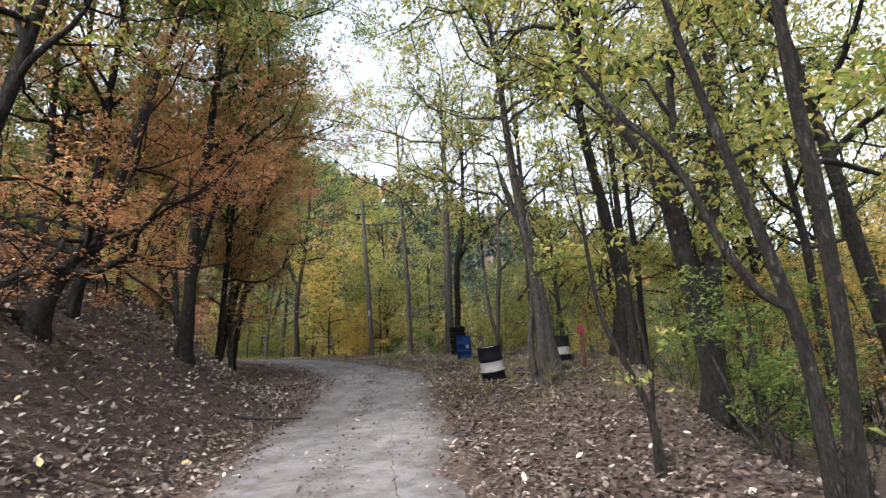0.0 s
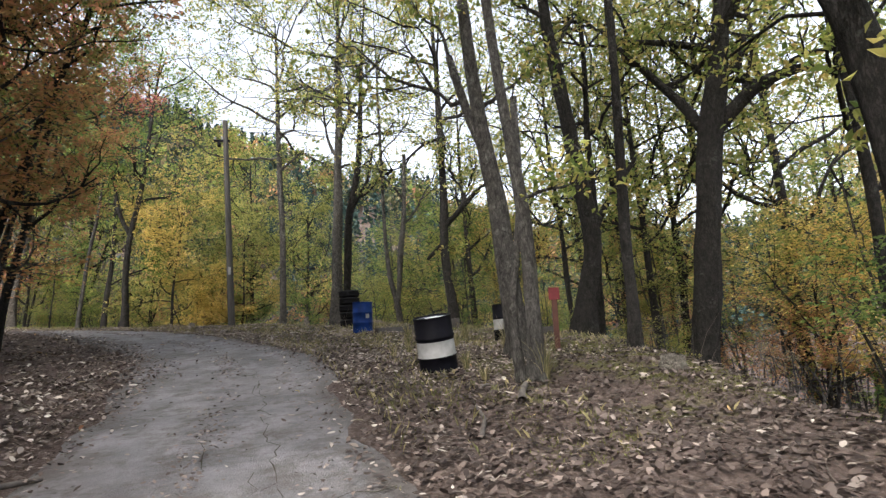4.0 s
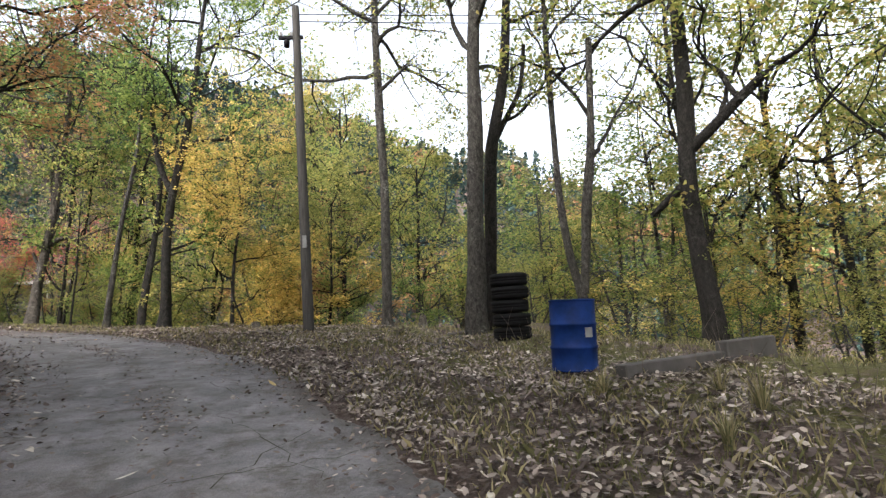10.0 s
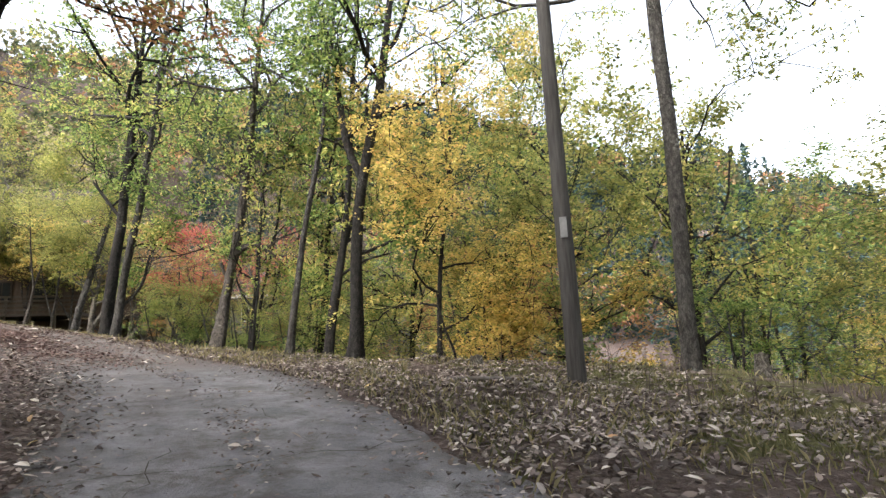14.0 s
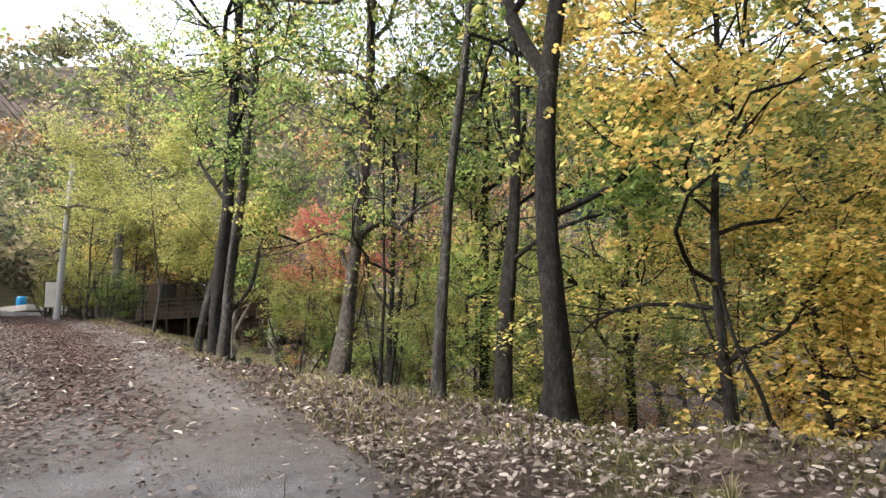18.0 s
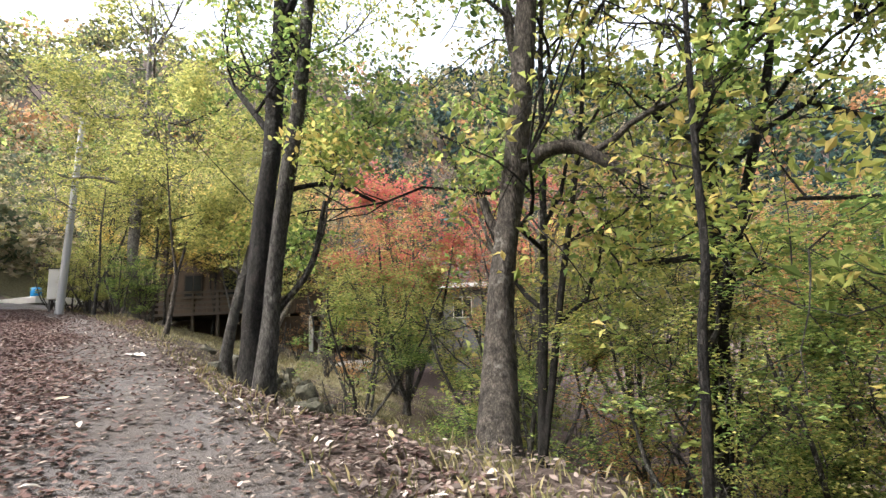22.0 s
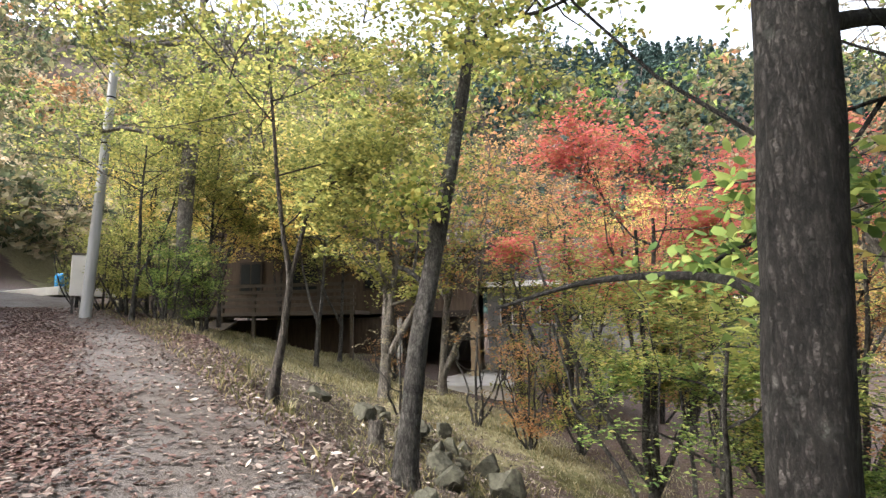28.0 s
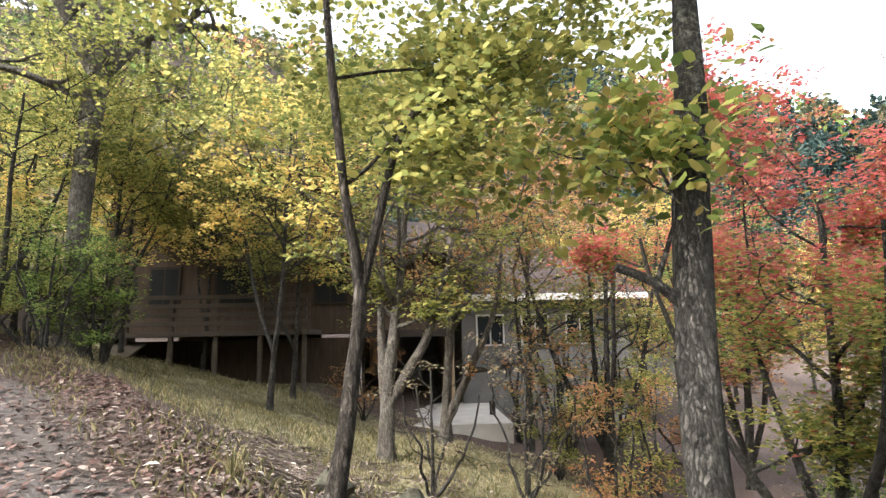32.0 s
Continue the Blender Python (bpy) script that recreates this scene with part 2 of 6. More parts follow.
def road_material():
    m, n, l, b = material("worn_concrete_paving", 0.85)
    fine = noise_node(n, l, 48.0, 8.0, rough=0.85)
    mid = noise_node(n, l, 1.6, 7.0, rough=0.7)
    dirt = noise_node(n, l, 3.4, 9.0, rough=0.78)
    base = ramp_node(n, l, fine.outputs["Fac"], [(0.3, (0.18, 0.176, 0.188)), (0.7, (0.35, 0.342, 0.36))])
    tone = ramp_node(n, l, mid.outputs["Fac"], [(0.35, (0.5, 0.5, 0.51)), (0.65, (1, 1, 1))])
    c = mix_node(n, l, 1.0, base.outputs["Color"], tone.outputs["Color"], "MULTIPLY")
    k = ramp_node(n, l, dirt.outputs["Fac"], [(0.47, (0, 0, 0)), (0.62, (0.85, 0.85, 0.85))])
    speck = noise_node(n, l, 170.0, 2.0)
    k4 = ramp_node(n, l, speck.outputs["Fac"], [(0.62, (0, 0, 0)), (0.7, (0.7, 0.7, 0.7))])
    c = mix_node(n, l, k4.outputs["Color"], c, (0.3, 0.29, 0.28))
    soil = n.new("ShaderNodeVertexColor")
    soil.layer_name = "soil"
    earth = ramp_node(n, l, dirt.outputs["Fac"], [(0.35, (0.055, 0.045, 0.041)), (0.65, (0.12, 0.102, 0.094))])
    c = mix_node(n, l, soil.outputs["Color"], c, earth.outputs["Color"])
    l.new(mix_node(n, l, k.outputs["Color"], c, (0.105, 0.094, 0.09)), b.inputs["Base Color"])
    grit = n.new("ShaderNodeTexVoronoi")
    grit.inputs["Scale"].default_value = 55.0
    l.new(n.new("ShaderNodeTexCoord").outputs["Object"], grit.inputs["Vector"])
    bump_node(n, l, mix_node(n, l, 0.5, fine.outputs["Fac"], grit.outputs["Distance"]), 0.9, 0.02, b)
    return m


M_GROUND, M_ROAD = ground_material(), road_material()
M_BARK = bark_material("oak_bark", (0.008, 0.0075, 0.0072), (0.046, 0.041, 0.038), (0.09, 0.095, 0.085))
M_BARK_GREY = bark_material("grey_bark", (0.024, 0.022, 0.021), (0.13, 0.122, 0.112), (0.23, 0.24, 0.21))
M_BARK_WORN = bark_material("worn_oak_bark", (0.03, 0.026, 0.023), (0.15, 0.13, 0.112), (0.2, 0.19, 0.17))
M_BARK_PALE = bark_material("pale_bark", (0.09, 0.08, 0.07), (0.27, 0.245, 0.215), (0.35, 0.34, 0.3))
M_POLE = plain_material("weathered_pole_wood", (0.055, 0.052, 0.05), 0.9, vary=0.35, scale=8, stretch=(4, 4, 0.3), bump=0.5)
LEAF = {
    "oak": leaf_material("oak_leaves", [(0.0, (0.1, 0.158, 0.0315)), (0.4, (0.26, 0.315, 0.063)), (0.72, (0.42, 0.41, 0.09)), (0.95, (0.5, 0.378, 0.099))]),
    "green": leaf_material("green_leaves", [(0.0, (0.06, 0.116, 0.0315)), (0.5, (0.17, 0.263, 0.054)), (0.9, (0.32, 0.379, 0.081))]),
    "yellow": leaf_material("yellow_leaves", [(0.0, (0.284, 0.256, 0.0532)), (0.4, (0.557, 0.443, 0.0871)), (0.8, (0.748, 0.541, 0.116)), (1.0, (0.688, 0.375, 0.0968))]),
    "lime": leaf_material("yellow_green_leaves", [(0.0, (0.115, 0.152, 0.0378)), (0.5, (0.268, 0.284, 0.0672)), (0.9, (0.439, 0.396, 0.0966))]),
    "orange": leaf_material("orange_leaves", [(0.0, (0.2, 0.16, 0.05)), (0.35, (0.4, 0.23, 0.075)), (0.75, (0.5, 0.2, 0.075)), (1.0, (0.5, 0.32, 0.09))]),
    "red": leaf_material("red_maple_leaves", [(0.0, (0.279, 0.18, 0.051)), (0.22, (0.41, 0.123, 0.051)), (0.65, (0.492, 0.0665, 0.068)), (1.0, (0.508, 0.123, 0.111))]),
    "rust": leaf_material("rust_brown_leaves", [(0.0, (0.2, 0.12, 0.05)), (0.5, (0.4, 0.175, 0.075)), (0.9, (0.5, 0.27, 0.1))]),
    "pale": leaf_material("pale_thin_leaves", [(0.0, (0.2, 0.18, 0.1)), (0.5, (0.34, 0.3, 0.18)), (1.0, (0.46, 0.34, 0.22))]),
    # far woods: muted ramp, distance haze put into the leaf colour
    "hill": leaf_material("haze_muted_leaves", [(0.0, (0.05, 0.07, 0.04)), (0.4, (0.1, 0.12, 0.06)), (0.75, (0.18, 0.17, 0.075)), (1.0, (0.22, 0.16, 0.085))]),
}
LIT = [(0.0, (0.04, 0.028, 0.024)), (0.4, (0.105, 0.075, 0.062)), (0.75, (0.19, 0.14, 0.118)), (0.93, (0.31, 0.25, 0.215)), (1.0, (0.46, 0.4, 0.35))]
M_LITTER = leaf_material("dry_fallen_leaves", LIT, 0.1)
# leaf colours darkened to stand in for tree shade on the outer verge
M_SHADE_LITTER = leaf_material("shade_dark_leaves", [(0.0, (0.028, 0.02, 0.018)), (0.6, (0.065, 0.046, 0.04)), (1.0, (0.12, 0.088, 0.076))], 0.08)
M_PALE_LITTER = leaf_material("pale_curled_leaves", [(0.0, (0.2, 0.15, 0.12)), (0.3, (0.42, 0.36, 0.3)), (0.88, (0.54, 0.49, 0.43)), (0.93, (0.5, 0.36, 0.1)), (1.0, (0.4, 0.16, 0.07))], 0.15)
M_VERGE_LITTER = leaf_material("grey_brown_curled_leaves", [(0.0, (0.066, 0.0504, 0.0444)), (0.5, (0.144, 0.11, 0.096)), (0.85, (0.24, 0.198, 0.174)), (1.0, (0.456, 0.396, 0.348))], 0.12)
M_TAN_LITTER = leaf_material("tan_curled_leaves", [(0.0, (0.14, 0.11, 0.092)), (0.5, (0.27, 0.215, 0.18)), (1.0, (0.43, 0.365, 0.31))], 0.12)
M_RED_LITTER = leaf_material("red_brown_fallen_leaves", [(0.0, (0.0592, 0.0281, 0.0237)), (0.45, (0.118, 0.0562, 0.0459)), (0.8, (0.17, 0.0999, 0.0814)), (1.0, (0.281, 0.222, 0.192))], 0.1)
M_GRASS = leaf_material("dry_grass_blades", [(0.0, (0.1, 0.11, 0.035)), (0.45, (0.2, 0.18, 0.07)), (0.8, (0.33, 0.27, 0.11)), (1.0, (0.4, 0.35, 0.18))], 0.3)
# conifer teal, with a slight blue tint standing in for haze
M_TEAL = leaf_material("conifer_needles", [(0.0, (0.014, 0.0378, 0.035)), (0.6, (0.0301, 0.0665, 0.0588)), (1.0, (0.0525, 0.0875, 0.0735))], 0.15)


# ---- mesh helpers ----
def quick_mesh(name, verts, faces, mat, shade=False):
    """A mesh from arrays; faces all have the same number of corners."""
    verts, faces = np.asarray(verts, np.float32), np.asarray(faces, np.int32)
    me = bpy.data.meshes.new(name)
    me.vertices.add(len(verts))
    me.vertices.foreach_set("co", verts.ravel())
    k = faces.shape[1]
    me.loops.add(faces.size)
    me.loops.foreach_set("vertex_index", faces.ravel())
    me.polygons.add(len(faces))
    me.polygons.foreach_set("loop_start", np.arange(0, faces.size, k, dtype=np.int32))
    me.polygons.foreach_set("loop_total", np.full(len(faces), k, np.int32))
    me.polygons.foreach_set("use_smooth", np.full(len(faces), shade, bool))
    me.update(calc_edges=True)
    me.materials.append(mat)
    return me


def part_mesh(name, me, parent=None, label="", m=None):
    ob = new(name, me)
    if parent:
        ob.parent = parent
    if m is not None:
        ob.matrix_basis = m
    return tagged(ob, label)


def part(name, bm, mat, parent=None, label="", smooth_faces=False):
    me = bpy.data.meshes.new(name)
    bm.to_mesh(me)
    bm.free()
    me.materials.append(mat)
    if smooth_faces:
        me.polygons.foreach_set("use_smooth", np.ones(len(me.polygons), bool))
    return part_mesh(name, me, parent, label)


def box_bm(bm, lo, hi, m=None):
    r = bmesh.ops.create_cube(bm, size=1.0)
    size = [h - a for a, h in zip(lo, hi)]
    mid = [(h + a) / 2 for a, h in zip(lo, hi)]
    bmesh.ops.scale(bm, vec=size, verts=r["verts"])
    bmesh.ops.translate(bm, vec=mid, verts=r["verts"])
    if m is not None:
        bmesh.ops.transform(bm, matrix=m, verts=r["verts"])
    return r["verts"]


def box(name, lo, hi, mat, parent=None, label="", bevel=0.006, m=None):
    bm = bmesh.new()
    box_bm(bm, lo, hi, m)
    if bevel:
        bmesh.ops.bevel(bm, geom=bm.edges[:], offset=bevel, segments=1, affect="EDGES")
    return part(name, bm, mat, parent, label)


def lathe(profile, sides=32):
    """A bmesh turned round z from (radius, height) pairs; radius 0 closes it."""
    bm = bmesh.new()
    rings = []
    for r, h in profile:
        if r <= 1e-6:
            rings.append([bm.verts.new((0, 0, h))])
        else:
            rings.append([bm.verts.new((r * math.cos(2 * math.pi * i / sides), r * math.sin(2 * math.pi * i / sides), h)) for i in range(sides)])
    for a, b in zip(rings, rings[1:]):
        for i in range(sides):
            j = (i + 1) % sides
            q = [a[i % len(a)], a[j % len(a)], b[j % len(b)], b[i % len(b)]]
            q = list(dict.fromkeys(q))
            if len(q) > 2:
                bm.faces.new(q)
    return bm


def tube(points, radii, sides=7):
    p, r = np.asarray(points, float), np.asarray(radii, float)
    t = np.gradient(p, axis=0)
    t /= np.linalg.norm(t, axis=1)[:, None] + 1e-9
    ref = np.where(np.abs(t[:, 2:3]) > 0.9, [[1.0, 0, 0]], [[0, 0, 1.0]])
    ref = np.repeat(ref[:1], len(p), 0)
    a = np.cross(t, ref)
    a /= np.linalg.norm(a, axis=1)[:, None] + 1e-9
    b = np.cross(t, a)
    w = np.arange(sides) * 2 * np.pi / sides
    v = p[:, None] + r[:, None, None] * (np.cos(w)[None, :, None] * a[:, None] + np.sin(w)[None, :, None] * b[:, None])
    i, j = np.meshgrid(np.arange(len(p) - 1), np.arange(sides), indexing="ij")
    k = (j + 1) % sides
    f = np.stack([i * sides + j, i * sides + k, (i + 1) * sides + k, (i + 1) * sides + j], -1).reshape(-1, 4)
    return v.reshape(-1, 3), f


def join(pieces):
    vs, fs, n = [], [], 0
    for v, f in pieces:
        vs.append(v)
        fs.append(f + n)
        n += len(v)
    return np.concatenate(vs), np.concatenate(fs)


def leaf_quads(rng, centres, size, flat=0.5, aspect=0.55, vary=0.35):
    """Kite-shaped leaves at the given places; flat 1 lays them level, 0 turns them any way."""
    n = len(centres)
    up = rng.normal(size=(n, 3)) * (1 - flat) + [0, 0, flat * 1.2]
    up /= np.linalg.norm(up, axis=1)[:, None] + 1e-9
    a = np.cross(up, rng.normal(size=(n, 3)))
    a /= np.linalg.norm(a, axis=1)[:, None] + 1e-9
    b = np.cross(up, a)
    s = (size * (1 + vary * rng.uniform(-1, 1, n)))[:, None]
    c = np.asarray(centres)
    droop = up * s * 0.12
    v = np.stack([c - a * s * 0.5 - droop, c + b * s * 0.5 * aspect + droop * 0.6 - a * s * 0.06, c + a * s * 0.5 - droop, c - b * s * 0.5 * aspect + droop * 0.6 - a * s * 0.06], 1)
    return v.reshape(-1, 3), np.arange(4 * n).reshape(n, 4)


def fallen_quads(rng, centres, size, tilt=0.35, aspect=0.5, vary=0.4):
    """Six-cornered dry leaves lying on the ground, each slightly cupped and curled."""
    n = len(centres)
    up = rng.normal(size=(n, 3)) * tilt * [1, 1, 0.2] + [0, 0, 1.0]
    up /= np.linalg.norm(up, axis=1)[:, None]
    a = np.cross(up, rng.normal(size=(n, 3)))
    a /= np.linalg.norm(a, axis=1)[:, None] + 1e-9
    b = np.cross(up, a)
    s = (size * (1 + vary * rng.uniform(-1, 1, n)))[:, None]
    cup = up * s * rng.uniform(-0.02, 0.2, (n, 1))
    curl = up * s * rng.uniform(0, 0.25, (n, 1))
    w = s * 0.5 * aspect
    c = np.asarray(centres)
    v = np.stack([c - a * s * 0.5, c - a * s * 0.2 + b * w * 0.85 + cup, c + a * s * 0.18 + b * w + cup + curl * 0.3, c + a * s * 0.5 + curl, c + a * s * 0.2 - b * w * 0.9 + cup + curl * 0.3, c - a * s * 0.22 - b * w + cup], 1)
    return v.reshape(-1, 3), np.arange(6 * n).reshape(n, 6)


# ---- trees ----
def bent(rng, start, way, length, n, up=0.25, wander=0.18):
    """A wandering line of n points from start along way, bending upwards by up."""
    p, w, out = np.array(start, float), np.array(way, float), []
    for _ in range(n):
        out.append(p.copy())
        w = w + rng.normal(0, wander, 3) + [0, 0, up / n]
        w /= np.linalg.norm(w)
        p = p + w * length / (n - 1)
    return np.array(out)


def along(knots, height, n):
    """n evenly spaced points and radii on a smooth stem through (x, y, z, radius) knots, carried on upwards to the given height."""
    k = [np.array(q, float) for q in knots]
    if height > k[-1][2] + 0.5:
        w, gap = k[-1][:3] - k[-2][:3], height - k[-1][2]
        w = w / np.linalg.norm(w) * [0.8, 0.8, 1]
        w[2] = max(w[2] + 0.3, 0.9)
        for u in (0.35, 0.7, 1.0):
            k.append(np.append(k[-1][:3] + w / w[2] * gap * 0.34, k[-1][3] * (1 - 0.55 * u)))
    c = curve_points(k, 6)
    arc = np.r_[0, np.cumsum(np.linalg.norm(np.diff(c[:, :3], axis=0), axis=1))]
    v = np.interp(np.linspace(0, arc[-1], n), arc, np.arange(len(c)))
    c = np.stack([np.interp(v, np.arange(len(c)), c[:, j]) for j in range(4)], 1)
    return c[:, :3], np.clip(c[:, 3], 0.006, None)


def grow(rng, height, radius, lean=(0, 0), bow=(0, 0), low=0.4, spread=3.5, limbs=11, forks=(), twigs=4, rise=0.55, crook=0.3, bends=None, boughs=()):
    """Stem tubes, limb tubes and the places where leaves sit, for a tree that stands at the origin."""
    stems, arms, spots = [], [], []
    n = 22 if bends else 15
    u = np.linspace(0, 1, n)
    wob = np.cumsum(rng.normal(0, 0.04, (n, 2)), axis=0) * height / 12
    wob -= wob[0]
    stem = np.stack([lean[0] * u + bow[0] * np.sin(np.pi * u) + wob[:, 0], lean[1] * u + bow[1] * np.sin(np.pi * u) + wob[:, 1], height * u - 0.25 * (u == 0)], 1)
    rad = radius * (1 - 0.78 * u) * (1 + 0.4 * np.exp(-u * height / 0.35)) + 0.01
    rad *= 1 + 0.05 * rng.normal(size=n)
    if bends:
        stem, rad = along([(bends[0][0], bends[0][1], -0.3, bends[0][3])] + list(bends), height, n)
        rad = rad * (1 + 0.35 * np.exp(-np.clip(stem[:, 2], 0, None) / 0.3))
    stems.append((stem, rad))
    for b in boughs:
        stems.append(along(b, b[-1][2], 12))
    for at, turn, out, share in forks:
        i = at * (n - 1)
        k = int(i)
        s = stem[k] + (stem[min(k + 1, n - 1)] - stem[k]) * (i - k)
        m = 10
        v = np.linspace(0, 1, m)
        rest = height * share * (1 - at)
        q = s + np.stack([math.cos(turn) * out * np.sin(v * 1.4), math.sin(turn) * out * np.sin(v * 1.4), rest * v], 1)
        q[:, :2] += np.cumsum(rng.normal(0, 0.04, (m, 2)), axis=0) * (v[:, None] > 0)
        stems.append((q, radius * (1 - 0.78 * at) * 0.8 * (1 - 0.8 * v) + 0.01))
    for q, r in stems:
        first = low if q is stem else 0.25
        count = limbs if q is stem else 1 if q[-1][2] < 4.5 else max(2, limbs // 4)
        for k in range(count):
            t = first + (0.98 - first) * ((k + rng.uniform(0, 0.9)) / count)
            i = t * (len(q) - 1)
            j = min(int(i), len(q) - 2)
            s = q[j] + (q[j + 1] - q[j]) * (i - j)
            az = k * 2.4 + rng.uniform(-0.5, 0.5)
            e = rng.uniform(0.1, 0.6) + rise * t * 0.7
            w = np.array([math.cos(az) * math.cos(e), math.sin(az) * math.cos(e), math.sin(e)])
            size = (spread if q is stem else 0.3 * spread if q[-1][2] < 4.5 else 0.6 * spread) * (0.75 + 0.45 * math.sin(3.1 * (t - first) / (1 - first) ** 0.9)) * rng.uniform(0.6, 1.2)
            arm = bent(rng, s, w, size, 8, 0.7 if rise > 0 else 0.05, crook)
            ra = min(r[j] * 0.62, 0.016 + size * 0.021)
            arms.append((arm, ra * np.linspace(1, 0.25, 8)))
            for c in range(twigs + 2):
                b = min(2 + int(rng.uniform(0, 6)), 7)
                w2 = arm[b] - arm[b - 1] + rng.normal(0, 0.55, 3) * np.linalg.norm(arm[b] - arm[b - 1]) * 1.3
                w2 /= np.linalg.norm(w2) + 1e-9
                sub = bent(rng, arm[b], w2, size * rng.uniform(0.3, 0.55), 5, 0.3, 0.22)
                arms.append((sub, ra * 0.45 * np.linspace(1, 0.3, 5)))
                spots += [*sub[2:]]
                for _ in range(twigs - 2):
                    g = int(rng.uniform(1, 5))
                    w3 = rng.normal(0, 1, 3)
                    w3 /= np.linalg.norm(w3)
                    tw = bent(rng, sub[g], w3, size * rng.uniform(0.14, 0.28), 3, 0.1, 0.2)
                    arms.append((tw, ra * 0.2 * np.linspace(1, 0.4, 3)))
                    spots += [*tw[1:]]
            spots += [*arm[6:]]
    return stems, arms, np.array(spots)


def gnarled(rng, p, r):
    """A trunk's tube with finer rings, lumps and shallow flutes."""
    m = max(24, int(len(p) * 1.7))
    u, w = np.linspace(0, 1, len(p)), np.linspace(0, 1, m) ** 1.25
    q = np.stack([np.interp(w, u, p[:, k]) for k in range(3)], 1)
    g = np.interp(w, u, r)
    if r[0] > 0.06:
        q[1:-1, :2] += rng.normal(0, 0.1, (m - 2, 2)) * r[0]
        for _ in range(3):
            q[1:-1] = (q[:-2] + 2 * q[1:-1] + q[2:]) / 4
    sides = 15 if r[0] > 0.06 else 8
    v, f = tube(q, g, sides)
    v = v.reshape(m, sides, 3)
    a, h = np.arange(sides)[None] * 2 * np.pi / sides, q[:, 2:3]
    c = rng.uniform(0, 6.28, 6)
    lump = 0.05 * np.sin(2 * a + 1.7 * h + c[0]) + 0.04 * np.sin(3 * a - 2.9 * h + c[1]) + 0.04 * np.sin(5 * a + 0.8 * h + c[2]) + 0.03 * np.sin(4 * a + 7 * h + c[3])
    flare = np.exp(-np.clip(h, 0, None) / 0.22) * 0.3 * np.clip(np.sin(4 * a + c[4]), -0.3, 1)
    v = q[:, None] + (v - q[:, None]) * (1 + lump + flare)[..., None]
    return v.reshape(-1, 3), f


def tree_meshes(seed, height, radius, kind, leaves, leaf=0.13, bark=None, flat=0.45, puff=0.22, aspect=0.5, clump=9, thin=0.003, six=False, under=None, under_at=0.5, at=None, **shape):
    rng = np.random.RandomState(seed)
    stems, arms, spots = grow(rng, height, radius, **shape)

    base = float(land(*at)) if at else 0.0
    lane_near = LINE[np.hypot(LINE[:, 0] - at[0], LINE[:, 1] - at[1]) < 9] if at else LINE[:0]

    def clear(p, z):
        """Places that do not hang low over the lane, for a tree rooted at the plan position at."""
        if not len(lane_near):
            return np.ones(len(p), bool)
        ok = p[:, 2] + base > lane_near[:, 2].max() + z
        for x, y, top in lane_near:
            ok |= (p[:, 2] + base > top + z) & ((p[:, 0] + at[0] - x) ** 2 + (p[:, 1] + at[1] - y) ** 2 < 3)
        away = np.min([(p[:, 0] + at[0] - x) ** 2 + (p[:, 1] + at[1] - y) ** 2 for x, y, _ in lane_near], axis=0) > 4.4
        return ok | away

    spots = spots[clear(spots, 3.6)]
    if len(lane_near) and arms:
        ends = np.concatenate([p for p, _ in arms])
        ok, at_end = clear(ends, 2.6), np.cumsum([len(p) for p, _ in arms])
        arms = [a for a, f in zip(arms, np.split(ok, at_end[:-1])) if f.all()]
    bark = bark or M_BARK
    boughs_ = [quick_mesh("bough", *gnarled(rng, p, r), bark, True) for p, r in stems[1:]]
    trunk = quick_mesh("trunk", *gnarled(rng, *stems[0]), bark, True)
    boughs = quick_mesh("branchwork", *join([tube(p, r, 6 if r[0] > 0.03 else 3) for p, r in arms if r[0] > thin]), bark, True)
    tuft_at = spots[rng.randint(0, len(spots), max(leaves // clump, 1))]
    tuft_at = tuft_at + rng.normal(0, puff, tuft_at.shape) * [1, 1, 0.5]
    pick = np.repeat(tuft_at, clump, 0)
    pick = pick + rng.normal(0, 0.55 + leaf, pick.shape) * leaf * 1.6 * [1, 1, 0.55]
    pick = pick[pick[:, 2] > 0.3]
    pick = pick[clear(pick, 3.3)]

    def leafage(q):
        return fallen_quads(rng, q, leaf, 1.1 * (1.15 - flat), aspect + 0.1) if six else leaf_quads(rng, q, leaf, flat, aspect)

    if not under:
        return trunk, *boughs_, boughs, quick_mesh("crown", *leafage(pick), LEAF[kind])
    lo, hi = np.percentile(pick[:, 2], [3, 97])
    high = (pick[:, 2] - lo) / (hi - lo) + rng.normal(0, 0.16, len(pick)) > under_at
    top = quick_mesh("crown", *leafage(pick[high]), LEAF[kind])
    return trunk, *boughs_, boughs, top, quick_mesh("lower_crown", *leafage(pick[~high]), LEAF[under])


def plant(name, meshes, x, y, label, category="tree", group="", turn=0.0, size=1.0, sink=0.0):
    ob = new(name)
    ob.matrix_basis = pose(x, y, float(land(x, y)) - sink, 0, 0, turn) @ Matrix.Scale(size, 4)
    for me in meshes:
        kind = me.name.split(".")[0]
        tagged(part_mesh(kind, me, ob), kind="" if kind in ("trunk", "bough") else "stuff")
    return tagged(ob, label, category, group)


# ---- ground sheet and road ----
def grid_lines(lo, hi, step, far):
    core = list(np.arange(lo, hi + step / 2, step))
    out, d = [], step
    p = hi
    while p < far:
        d *= 1.16
        p += d
        out.append(p)
    inn, d, p = [], step, lo
    while p > -far:
        d *= 1.16
        p -= d
        inn.append(p)
    return np.array(inn[::-1] + core + out)


